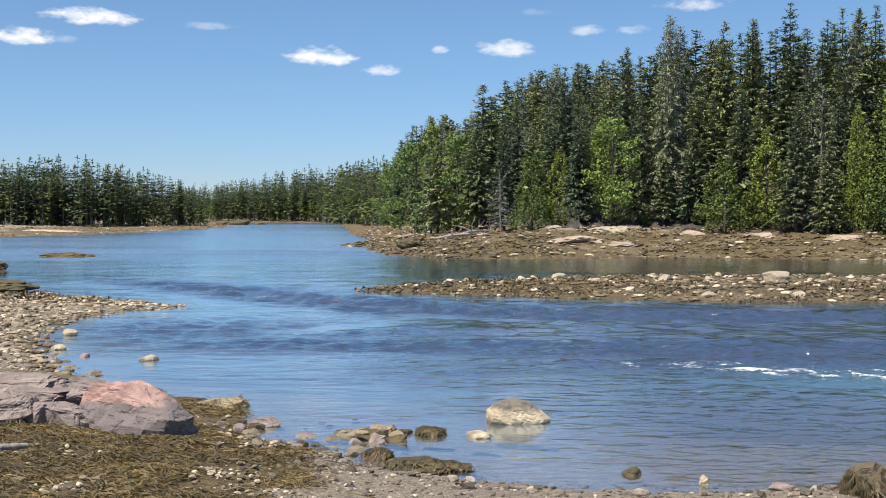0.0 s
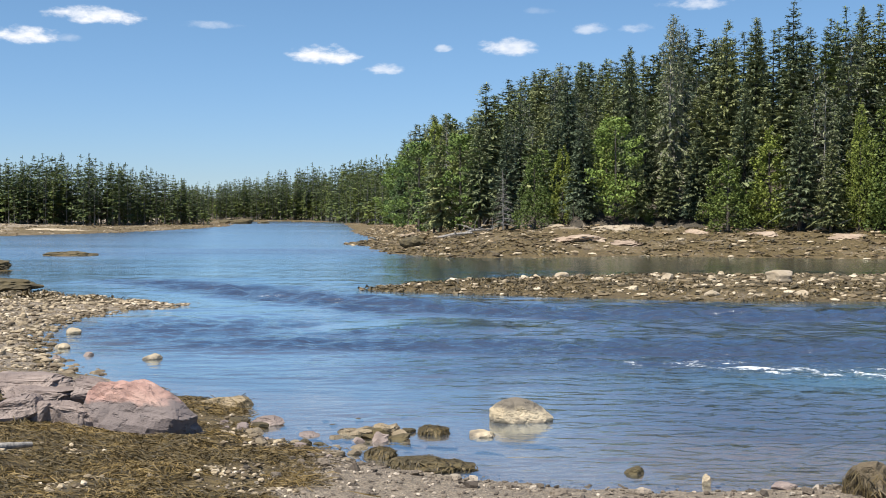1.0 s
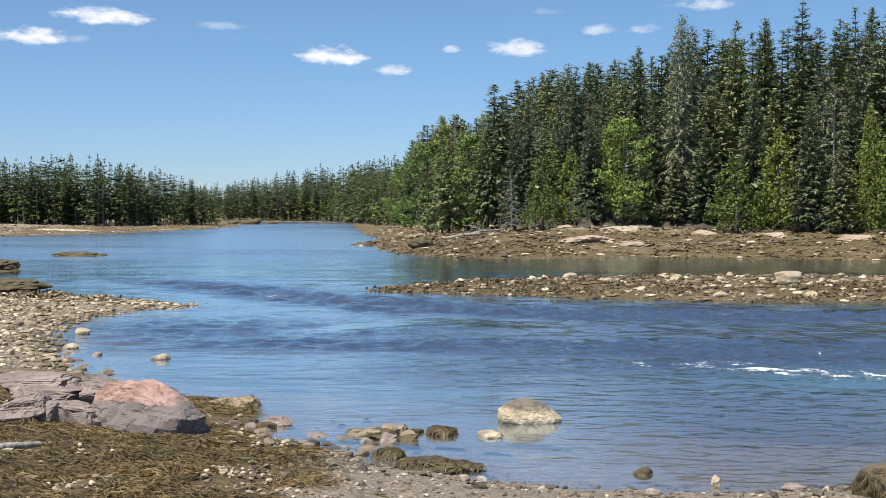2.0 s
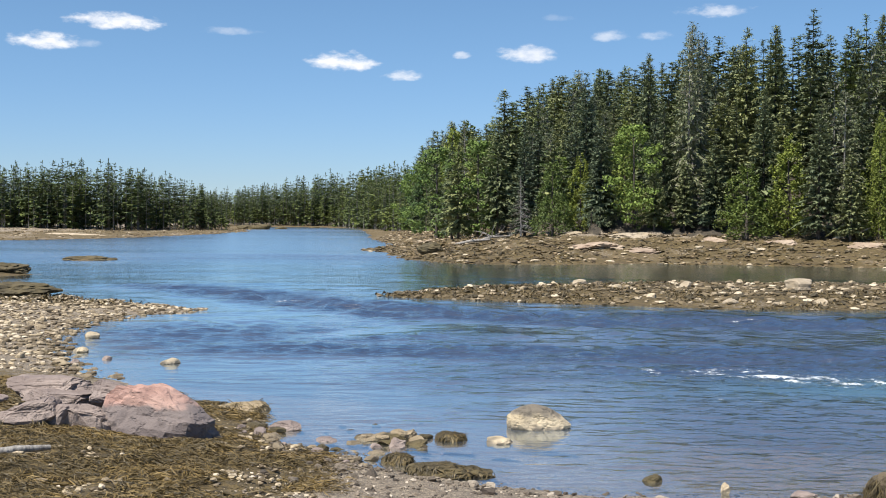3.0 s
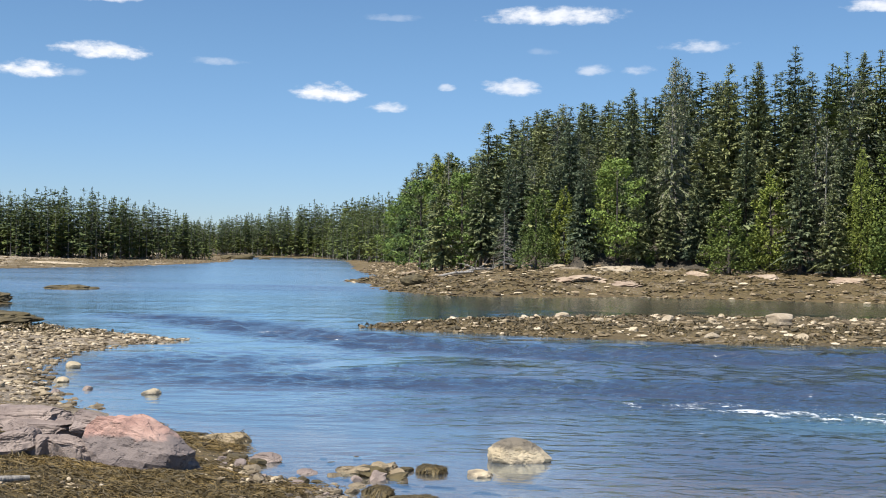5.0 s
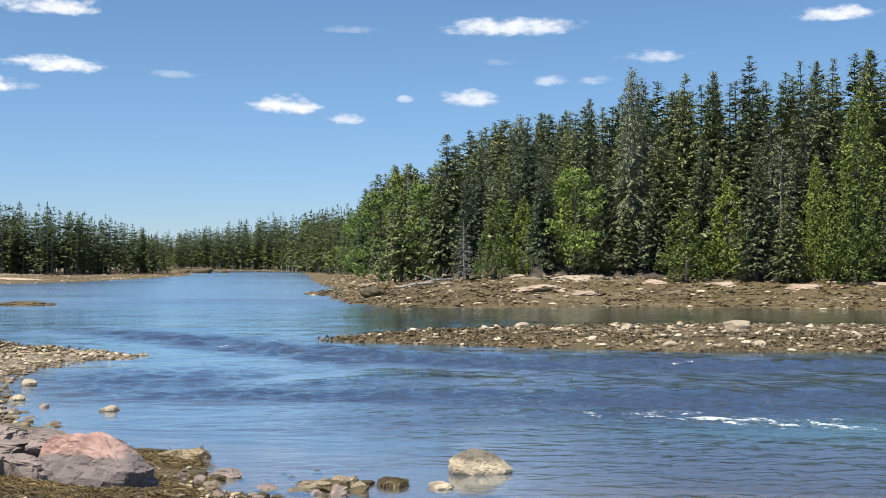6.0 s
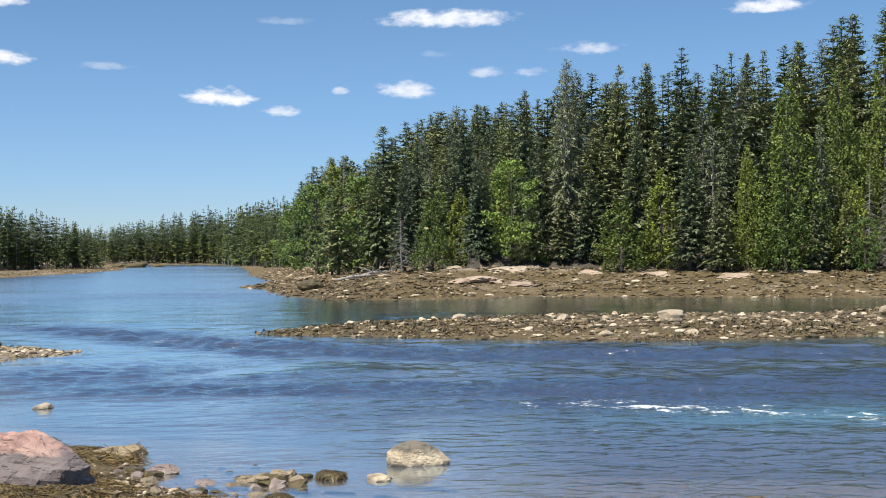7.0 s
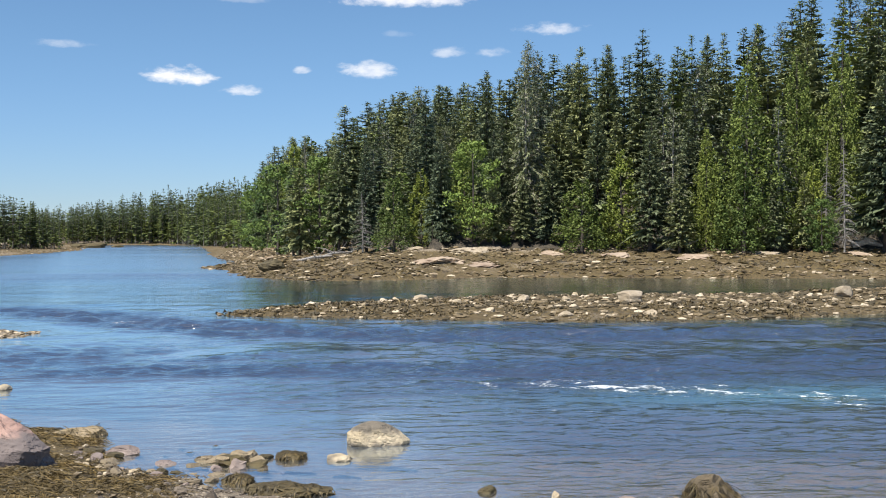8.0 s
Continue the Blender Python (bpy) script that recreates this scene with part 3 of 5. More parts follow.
def broad_crown(rng, tall, spread, leaf=0.25, count=120, each=36):
    centres, sizes = [], []
    p0, p1 = rng.uniform(0, 6.28, 2)
    for i in range(count):
        t = rng.uniform(0.04, 0.97)
        a = rng.uniform(0, 6.28)
        r = spread * math.sin(math.pi * min(0.97, 0.12 + t * 0.86)) ** 0.7 * (1 - 0.62 * rng.random() ** 2)
        r *= 1 + 0.2 * math.sin(2 * a + p0 + 4 * t) + 0.16 * math.sin(3 * a + p1 - 7 * t)
        centres.append((math.cos(a) * r, math.sin(a) * r, tall * t))
        s = spread * rng.uniform(0.13, 0.26)
        sizes.append((s, s, s * 0.62))
    return clump_crown(rng, centres, sizes, each, leaf, 0.0)


def cedar_crown(rng, tall, spread, leaf=0.27, count=230, each=20, power=0.75):
    centres, sizes = [], []
    p0, p1 = rng.uniform(0, 6.28, 2)
    for i in range(count):
        t = 0.05 + 0.93 * (1 - rng.random() ** 0.62)
        a = rng.uniform(0, 6.28)
        r = spread * (1 - t) ** power * (1 - 0.6 * rng.random() ** 2) * (0.72 + 0.28 * min(1, t * 6))
        r *= 1 + 0.22 * math.sin(2 * a + p0 + 5 * t) + 0.2 * math.sin(3 * a + p1 + 13 * t)
        centres.append((math.cos(a) * r, math.sin(a) * r, tall * t))
        s = spread * rng.uniform(0.09, 0.2) * (1.15 - t)
        sizes.append((s, s, s * 1.5 + 0.2))
    return clump_crown(rng, centres, sizes, each, leaf, 0.3)


def tree_kind(name, seed, crown, leaves, bark, thick, reach, tall, limbs=30, droop=-0.12, lean=0.15):
    rng = np.random.default_rng(seed)
    trunk = solid(name + "_trunk", *stem(rng, tall * 0.97, thick, lean, limbs, reach, droop=droop, stout=0.17 if crown else 0.42), bark, True)
    top = solid(name + "_crown", *crown(rng), leaves) if crown else None
    return trunk, top, tall


KINDS = {
    "spruce": [tree_kind("spruce", 10 + i, lambda g, i=i: spruce_crown(g, 16, 2.9 + 0.22 * i, 44, 9, 15, 0.085 + 0.015 * i, 0.10, (0.78, 0.66, 0.9, 0.72)[i]), SPRUCE, BARK, 0.19, 2.2, 16) for i in range(4)],
    "grey": [tree_kind("grey", 30 + i, lambda g, i=i: spruce_crown(g, 16, 2.5 + 0.3 * i, 42, 9, 12, 0.06, 0.22, 0.6, 0.8, 0.5, 0.45), GREY_SPRUCE, GREY_WOOD, 0.19, 2.3, 16, 60, -0.2) for i in range(2)],
    "back": [tree_kind("back", 40 + i, lambda g, i=i: spruce_crown(g, 16, 2.9 + 0.2 * i, 30, 7, 11, 0.22, 0.08, (0.8, 0.66, 0.9, 0.74)[i], 1.2), (SPRUCE, SPRUCE, OLIVE_SPRUCE, SPRUCE)[i], BARK, 0.19, 1.8, 16, 14) for i in range(4)],
    "cedar": [tree_kind("cedar", 50 + i, lambda g, i=i: cedar_crown(g, 9, 2.3 - 0.3 * i, 0.21, 250, 23, 0.6), CEDAR, BARK, 0.14, 1.0, 9, 16, 0.3) for i in range(2)],
    "tall_cedar": [tree_kind("tall_cedar", 55 + i, lambda g, i=i: cedar_crown(g, 17, 3.3, 0.24, 560, 20, (0.75, 0.6)[i]), CEDAR, BARK, 0.2, 1.2, 17, 16, 0.3) for i in range(2)],
    "broadleaf": [tree_kind("broadleaf", 60 + i, lambda g, i=i: broad_crown(g, 10, 2.9 - 0.3 * i), BROADLEAF, BARK, 0.15, 1.9, 10, 16, 0.5) for i in range(2)],
    "shrub": [tree_kind("shrub", 65 + i, lambda g, i=i: broad_crown(g, 3, 1.6 + 0.2 * i, 0.22, 30, 18), (BROADLEAF, SPRUCE, SPRUCE)[i], BARK, 0.06, 0.9, 3, 12, 0.5) for i in range(3)],
    "dead": [tree_kind("dead", 70, None, None, GREY_WOOD, 0.13, 2.4, 12, 150, -0.35, 0.5)],
}
WORDS = {
    "spruce": ("spruce_tree", "dark green spruce with layered drooping boughs on the wooded bank", "spruce"),
    "grey": ("spruce_tree", "grey lichen-hung spruce with thin dying boughs", "spruce"),
    "back": ("fir_tree", "dark green fir standing deep in the wood", "fir"),
    "cedar": ("cedar_tree", "bright yellow-green cedar with dense upright sprays by the shore", "cedar"),
    "tall_cedar": ("cedar_tree", "tall yellow-green cedar with upright sprays by the shore", "cedar"),
    "broadleaf": ("broadleaf_tree", "light green leafy tree at the edge of the wood", "tree"),
    "shrub": ("shrub", "low green shrub at the foot of the wood", "shrub"),
    "dead": ("dead_tree", "bare grey dead tree with bristling branches", "dead tree"),
}


def plant(kind, which, x, y, top, wide=1.0, turn=0.0):
    """A tree at x, y whose tip reaches the height top; wide scales its breadth."""
    trunk, crown, tall = KINDS[kind][which % len(KINDS[kind])]
    z = height(x, y) - 0.12
    s = max(2.0, top - z) / tall
    name, label, category = WORDS[kind]
    root = tagged(new(name), label, category, "trees of the wood")
    root.matrix_basis = Matrix.Translation((x, y, z)) @ Euler((0, 0, turn)).to_matrix().to_4x4() @ Matrix.Diagonal((s * wide, s * wide, s, 1))
    part("trunk", trunk, root)
    if crown:
        part("crown", crown, root)
    return root


# along the edge of the wood: kind, variant, x, y, height of the tip, breadth
EDGE = (
    ("broadleaf", 0, -9.6, 228, 11.8, 1.2), ("broadleaf", 1, -6.4, 206, 12.4, 1.1), ("spruce", 0, -4.4, 185, 13.8, 1.0), ("spruce", 3, -8.2, 218, 12.6, 1.1),
    ("broadleaf", 0, -3.6, 160, 13.0, 1.2), ("spruce", 1, -1.4, 142, 12.6, 1.0), ("spruce", 2, -0.6, 130, 11.6, 1.2),
    ("broadleaf", 1, 1.6, 131, 12.4, 1.15), ("spruce", 3, 3.6, 128, 14.0, 1.0), ("dead", 0, 5.6, 121, 7.8, 1.35),
    ("spruce", 0, 6.1, 124, 13.0, 1.0), ("cedar", 0, 8.6, 120, 9.2, 1.15), ("cedar", 1, 11.4, 121, 10.0, 1.0),
    ("spruce", 1, 13.6, 121, 11.0, 1.0), ("broadleaf", 0, 16.3, 119, 12.6, 1.15), ("spruce", 2, 19.4, 121, 15.0, 1.0),
    ("grey", 0, 21.6, 120, 21.6, 0.85), ("grey", 1, 22.6, 123, 22.6, 0.8), ("spruce", 3, 23.6, 117, 11.5, 1.1),
    ("cedar", 0, 25.4, 112, 8.6, 1.55), ("cedar", 1, 29.4, 113, 11.4, 1.1), ("spruce", 0, 31.2, 110, 13.4, 1.15),
    ("grey", 1, 33.4, 110, 15.0, 1.0), ("spruce", 1, 35.6, 112, 14.0, 1.0), ("tall_cedar", 0, 39.6, 108, 19.6, 1.05),
    ("cedar", 0, 38.6, 106, 9.5, 1.3), ("grey", 0, 42.6, 108, 15.0, 1.0), ("spruce", 2, 44.2, 106, 9.0, 1.1),
    ("cedar", 1, 45.4, 107, 9.6, 1.1), ("dead", 0, 47.0, 104, 12.6, 0.75), ("dead", 0, 46.2, 106, 12.0, 0.7), ("broadleaf", 1, 44.9, 104, 6.6, 1.2),
    ("spruce", 3, 50.8, 104, 17.5, 1.2), ("spruce", 1, 53.5, 103, 15.0, 1.2), ("broadleaf", 0, 52.0, 101, 8.0, 1.0),
    ("spruce", 0, 57.0, 103, 16.0, 1.2), ("spruce", 2, 61.0, 102, 18.0, 1.2),
    ("tall_cedar", 1, 45.6, 111, 21.0, 0.75), ("tall_cedar", 1, 50.4, 112, 22.0, 0.8), ("tall_cedar", 0, 36.2, 109, 13.5, 0.8),
    ("spruce", 1, 20.8, 117.5, 9.5, 1.2), ("spruce", 2, 22.9, 116.5, 8.2, 1.25), ("spruce", 3, 13.2, 119.5, 12.5, 1.1), ("cedar", 0, 18.6, 118, 6.5, 1.0),
    ("spruce", 1, 27.6, 115, 15.0, 1.0), ("spruce", 3, 17.9, 117, 9.0, 1.1), ("spruce", 2, 41.2, 105.5, 8.5, 1.2), ("spruce", 0, 33.2, 107.5, 9.5, 1.25),
    # tips that stand clear of the skyline
    ("dead", 0, 0.1, 152, 16.2, 0.55), ("spruce", 2, 5.3, 158, 20.6, 1.5), ("grey", 0, 24.6, 130, 25.0, 0.7), ("grey", 1, 25.9, 131, 24.0, 0.75),
    ("spruce", 0, 39.1, 135, 27.2, 1.0), ("spruce", 1, 34.4, 133, 25.0, 0.95), ("spruce", 3, 31.0, 132, 24.6, 0.9),
    ("spruce", 2, 46.5, 134, 26.6, 0.7), ("spruce", 0, 14.5, 142, 20.8, 0.9), ("spruce", 3, 20.6, 134, 22.0, 0.8), ("spruce", 1, 43.6, 136, 25.4, 0.9),
)
rng = np.random.default_rng(5)
for kind, which, x, y, top, wide in EDGE:
    plant(kind, which, x, y - (4.4 if y < 125 else 0.0), top, wide, rng.uniform(0, 6.28))

# skyline of the wood: bearing (degrees right of +y) against the rise to the highest tips (degrees)
SKY_BEARING = (-9.0, -6.5, -4.5, -2.4, -0.6, 1.8, 5.8, 8.5, 11.0, 14.0, 17.0, 20.5, 24.0, 28.0, 34.0)
SKY_RISE = (1.9, 2.1, 2.5, 3.2, 4.8, 6.3, 7.0, 7.5, 8.3, 8.7, 8.9, 9.6, 11.1, 11.6, 11.6)
planted = [(x, y) for _, _, x, y, _, _ in EDGE]
spots = []
for _ in range(9000):
    b, r = rng.uniform(-8, 32), rng.uniform(100, 330) if rng.random() < 0.3 else rng.uniform(100, 190)
    x, y = r * math.sin(radians(b)), r * math.cos(radians(b))
    if (b < -2.2 and r < 222) or (b < -1.2 and r < 175):
        continue
    spots.append((x, y, b, r))
xs, ys = np.array([s[0] for s in spots]), np.array([s[1] for s in spots])
_, _, _, _, _, depth, head = lie_of_land(xs, ys)
count = 0
for (x, y, b, r), d in zip(spots, depth):
    if d < 13 + 7 * smooth(np.array(b), -1, 6) or d > 54 + 26 * smooth(np.array(b), 13, 20) or count >= 440:
        continue
    if any((x - u) ** 2 + (y - v) ** 2 < (4.1 if d < 45 else 4.6 if d < 54 else 6.0) ** 2 for u, v in planted):
        continue
    planted.append((x, y))
    count += 1
    crest = 3.6 + r * math.tan(radians(np.interp(b, SKY_BEARING, SKY_RISE)))
    ground_z = height(x, y)
    f = smooth(np.array(d), 20, 50)
    f = max(f, 1 - smooth(np.array(b), -2, 3))
    top = crest * (0.68 + 0.32 * f) * (rng.uniform(0.84, 1.0) if d > 54 else rng.uniform(0.93, 1.01) if d > 38 else rng.uniform(0.86, 1.04))
    top = max(top, ground_z + 5)
    pick = rng.random()
    if d > 34:
        pick *= 0.85
    kind = "back" if pick < 0.62 else "grey" if pick < 0.74 else "spruce" if pick < 0.86 else "broadleaf" if pick < 0.93 else "cedar"
    if kind == "broadleaf":
        top = max(ground_z + 5, top * 0.8)
    plant(kind, 2 if kind == "back" and b > 14 and d > 40 and rng.random() < 0.5 else int(rng.integers(4)), x, y, top, rng.uniform(1.0, 1.35) * (0.72 if kind in ("broadleaf", "cedar") else 1.0), rng.uniform(0, 6.28))


def far_wood(name, label, places, leaves, seed):
    """A distant wood: many small trees, each a stem and tiers of drooping boughs."""
    g = np.random.default_rng(seed)
    stems, boughs = [], []
    for x, y, z, tall in places:
        spread = tall * g.uniform(0.17, 0.26)
        v, f = tube([(0, 0, 0), (0, 0, tall * 0.95)], [tall * 0.011, 0.02], 4)
        stems.append((v + (x, y, z), f))
        v, f = spruce_crown(g, tall, spread, 13, 6, 4, g.uniform(0.02, 0.30), 0.06, g.uniform(0.5, 0.85), 2.2)
        boughs.append((v + (x, y, z), f))
    root = tagged(new(name), label, "woodland", kind="stuff")
    part("trunks", solid(name + "_trunks", *joined(stems), GREY_WOOD), root)
    part("boughs", solid(name + "_boughs", *joined(boughs), leaves), root)


def scatter(g, n, ok):
    out = []
    while len(out) < n:
        p = ok(g)
        if p:
            out.append(p)
    return out


def left_wood(g):
    b, r = g.uniform(-26, -11.1), g.uniform(238, 330)
    x, y = r * math.sin(radians(b)), r * math.cos(radians(b))
    edge = 246 + 42 * smooth(np.array(b), -17, -11.8)
    if y < edge or y > edge + 42:
        return None
    rise = np.interp(b, (-26, -21, -17, -15.5, -13.5, -12.2, -11.1), (2.45, 2.5, 2.65, 2.45, 1.95, 1.5, 0.8))
    z = height(x, y)
    top = 3.6 + r * math.tan(radians(rise)) * (0.74 + 0.26 * (y - edge) / 42) * g.uniform(0.72, 1.08)
    return x, y, z - 0.1, max(3.0, top - z)


def far_shore_wood(g):
    b = g.uniform(-12.8, -2.0)
    front = np.interp(b, (-12.8, -9.5, -6.5, -4.2, -3.0, -2.0), (400, 425, 420, 330, 250, 215))
    r = front + g.uniform(0, 1) ** 1.3 * 90
    x, y = r * math.sin(radians(b)), r * math.cos(radians(b))
    rise = np.interp(b, (-12.8, -11.0, -9.0, -6.6, -4.5, -3.0, -2.0), (1.2, 1.45, 1.75, 2.1, 2.35, 2.75, 3.0))
    z = height(x, y)
    f = (r - front) / 90
    top = 3.6 + r * math.tan(radians(rise)) * (0.62 + 0.40 * f) * g.uniform(0.85, 1.06)
    return x, y, z - 0.1, min(22, max(5.0, top - z))


FAR_SPRUCE = leaf_material("far_needles", (0.032, 0.046, 0.021), (0.13, 0.165, 0.072), stand=(1.45, 1.38, 0.95))
far_wood("spruce_wood", "dense dark spruce wood on the low far point", scatter(rng, 430, left_wood), FAR_SPRUCE, 80)
far_wood("spruce_wood", "distant spruce wood along the head of the cove", scatter(rng, 560, far_shore_wood) + [(-47.4 + 3.2 * i, 424 + 3 * i, height(-47.4 + 3.2 * i, 424 + 3 * i), h) for i, h in enumerate((20.5, 17.5, 18.5))], FAR_SPRUCE, 81)


# low growth along the foot of the wood
shrub_rng = np.random.default_rng(21)
tries = [(shrub_rng.uniform(-14, 62), shrub_rng.uniform(96, 215)) for _ in range(5200)]
_, _, _, _, _, depth, _ = lie_of_land(np.array([t[0] for t in tries]), np.array([t[1] for t in tries]))
low = [(x, y) for (x, y), d in zip(tries, depth) if (18.4 < d < 22 and x > 4)][:90]
for i, (x, y) in enumerate(low):
    plant("shrub", (0, 1, 2, 1)[i % 4], x, y, height(x, y) + shrub_rng.uniform(0.9, 2.6), shrub_rng.uniform(0.9, 1.3), shrub_rng.uniform(0, 6.28))


# ---------------------------------------------------------------- rocks
def rock_mesh(name, size, seed, mat, boxy=1.0, rough=0.12, cuts=6, layers=0.0, detail=4, deep=0.62, wedge=0.0):
    """A weathered rock: rounded or blocky body, flat broken faces, bedding layers and worn edges."""
    bm = bmesh.new()
    bmesh.ops.create_icosphere(bm, subdivisions=detail, radius=1)
    g = random.Random(seed)
    planes = []
    for _ in range(cuts):
        n = Vector((g.gauss(0, 1), g.gauss(0, 1), g.gauss(0.25, 0.8))).normalized()
        planes.append((n, g.uniform(deep, 0.92)))
    for v in bm.verts:
        p = v.co.copy()
        if boxy != 1.0:
            p = Vector([math.copysign(abs(c) ** boxy, c) for c in p])
            p /= max(1.0, p.length / 1.35)
        q = p + Vector((seed * 3.1, seed * 1.7, seed * 0.37))
        for n, d in planes:
            over = p.dot(n) - d - 0.05 * noise.noise(q * 3.0 + n)
            if over > 0:
                p -= n * over * 0.95
        ridge = abs(noise.noise(Vector((q.x * 2.2, q.y * 2.2, q.z * 4.0))))
        p += p.normalized() * (rough * noise.noise(q * 1.7) + rough * 0.5 * noise.noise(q * 4.5) + rough * 0.28 * noise.noise(q * 11) - rough * 0.9 * max(0.0, 0.09 - ridge) * 6)
        if layers:
            band = noise.noise(Vector((q.x * 0.6, q.y * 0.6, p.z * 7.5)))
            step = math.copysign(min(1.0, abs(band) * 4), band)
            p.x *= 1 + layers * step
            p.y *= 1 + layers * step
        if wedge:
            p.z *= 1 - (wedge if p.z > 0 else 0.0) * min(1.0, max(0.0, p.x * 0.5 + 0.5)) ** 1.4
        v.co = Vector((p.x * size[0] / 2, p.y * size[1] / 2, p.z * size[2] / 2))
    me = bpy.data.meshes.new(name)
    bm.to_mesh(me)
    bm.free()
    me.materials.append(mat)
    me.polygons.foreach_set("use_smooth", np.full(len(me.polygons), False))
    return me


def rock(name, label, x, y, base, size, seed, mat, turn=0.0, tilt=(0, 0), category="rock", group="", **shape):
    """A rock whose underside is sunk a little under base."""
    ob = new(name, rock_mesh(name, size, seed, mat, **shape))
    ob.matrix_basis = pose(x, y, base + size[2] * 0.5 * 0.7, tilt[0], tilt[1], turn)
    return tagged(ob, label, category, group)


rock("boulder", "pale tan rounded boulder with a dark crust, standing in shallow water", 1.28, 20.4, -0.24, (1.1, 0.85, 0.76), 3, TAN_STONE, 8, (0, 6), cuts=6, rough=0.08, detail=5, deep=0.72, wedge=0.25, category="boulder")
rock("flat_stone", "low pale flat stone in shallow water", 0.58, 19.0, -0.07, (0.54, 0.4, 0.2), 5, TAN_STONE, 10, cuts=10, boxy=0.85, rough=0.1)
rock("weedy_stone", "small stone covered in brown rockweed in the shallows", -0.19, 19.2, -0.06, (0.5, 0.4, 0.24), 8, WEEDY_STONE, 0)
rock("shoreline_stone", "small brown stone awash at the water's edge", 2.58, 16.25, -0.05, (0.28, 0.24, 0.18), 9, WEEDY_STONE, 0)
rock("boulder", "dark brown weed-stained boulder at the water's edge", 5.32, 14.7, -0.12, (0.95, 0.7, 0.72), 12, stone_material("brown_boulder", (0.10, 0.075, 0.04), (0.19, 0.145, 0.085), (0.03, 0.024, 0.014)), 30, cuts=7, category="boulder")
rock("shoreline_stone", "small tan upright stone on wet shingle", 3.42, 15.55, 0.0, (0.13, 0.12, 0.17), 13, PALE_STONE, 0)
rock("shoreline_stone", "dark flat stone on wet shingle", 4.38, 15.3, -0.02, (0.34, 0.26, 0.15), 14, GREY_STONE, 0)
rock("weedy_mound", "long low mound of rock under dark rockweed", -0.16, 16.55, -0.10, (1.25, 0.6, 0.30), 15, WEEDY_STONE, -6, rough=0.25, cuts=10)
rock("weedy_stone", "dark weed-covered stone beside the mound", -0.95, 17.35, -0.06, (0.5, 0.35, 0.24), 16, WEEDY_STONE, -6)
rock("pink_rock", "large sloping pink granite rock, grey below, bedded in rockweed", -4.68, 18.15, 0.0, (1.66, 1.2, 1.58), 21, PINK_STONE, -4, (0, 9), cuts=16, rough=0.08, detail=5, boxy=0.72, deep=0.68, wedge=0.85)
rock("grey_block", "broken grey-pink granite block bedded in rockweed", -5.66, 17.75, 0.34, (0.80, 0.6, 0.56), 22, GREY_STONE, 12, (0, 10), boxy=0.45, cuts=10, layers=0.018, detail=5)
rock("grey_slab", "long layered grey-pink slab at the top of the rockweed", -6.7, 19.2, 0.62, (1.7, 1.0, 0.42), 23, GREY_STONE, -4, (3, -2), boxy=0.4, cuts=8, layers=0.012, detail=5)
rock("grey_slab", "thin broken slab lying over the row of slabs", -6.35, 18.75, 0.58, (1.25, 0.7, 0.26), 33, GREY_STONE, 6, (4, 5), boxy=0.4, cuts=8, layers=0.012, detail=5)
rock("grey_slab", "small broken slab leaning on the pink granite rock", -5.62, 18.7, 0.66, (0.66, 0.55, 0.36), 24, GREY_STONE, 10, (0, 12), boxy=0.45, cuts=9, layers=0.012, detail=5)
rock("grey_slab", "low layered slab with rockweed hanging below it", -6.5, 17.5, 0.46, (0.95, 0.7, 0.46), 25, GREY_STONE, 5, (5, -5), boxy=0.4, cuts=9, layers=0.018, detail=5)
rock("grey_slab", "layered slab at the end of the row of slabs", -7.7, 18.2, 0.50, (1.2, 0.9, 0.5), 26, GREY_STONE, -10, (0, 3), boxy=0.4, cuts=9, layers=0.018, detail=5)
rock("grey_block", "low grey shoulder of granite beside the pink rock", -4.08, 18.15, 0.16, (0.8, 0.8, 0.48), 35, GREY_STONE, -8, (0, 22), boxy=0.8, cuts=10, layers=0.02, detail=5)
rock("grey_block", "wedge of broken grey granite between larger blocks", -6.02, 17.55, 0.40, (0.4, 0.4, 0.44), 34, GREY_STONE, 30, (0, -14), boxy=0.45, cuts=9, layers=0.03)
rock("shore_rock", "tan rock at the water with rockweed over its landward end", -4.05, 21.9, -0.10, (1.0, 0.55, 0.36), 27, stone_material("tan_shore_rock", (0.24, 0.19, 0.115), (0.33, 0.26, 0.165), (0.07, 0.055, 0.025)), 4, cuts=12, boxy=0.7)
rock("shore_rock", "dark broken rock at the water's edge", -3.0, 20.0, -0.08, (0.62, 0.45, 0.26), 28, GREY_STONE, 14, boxy=0.5, cuts=9)
rock("shore_rock", "flat dark stone half out of the water", -2.2, 19.0, -0.06, (0.36, 0.3, 0.14), 29, GREY_STONE, 4, cuts=9, boxy=0.6)
for i, (x, y, w, h) in enumerate(((-10.9, 34.8, 0.45, 0.34), (-10.05, 31.1, 0.46, 0.26), (-7.15, 28.9, 0.52, 0.27), (-8.9, 29.6, 0.3, 0.2), (-9.5, 28.9, 0.36, 0.2))):
    rock("water_stone", "rounded tan stone lying in the shallows off the spit", x, y, -0.08, (w, w * 0.8, h), 40 + i, TAN_STONE if i < 3 else GREY_STONE, 20 * i, group="stones in the shallows", detail=3)
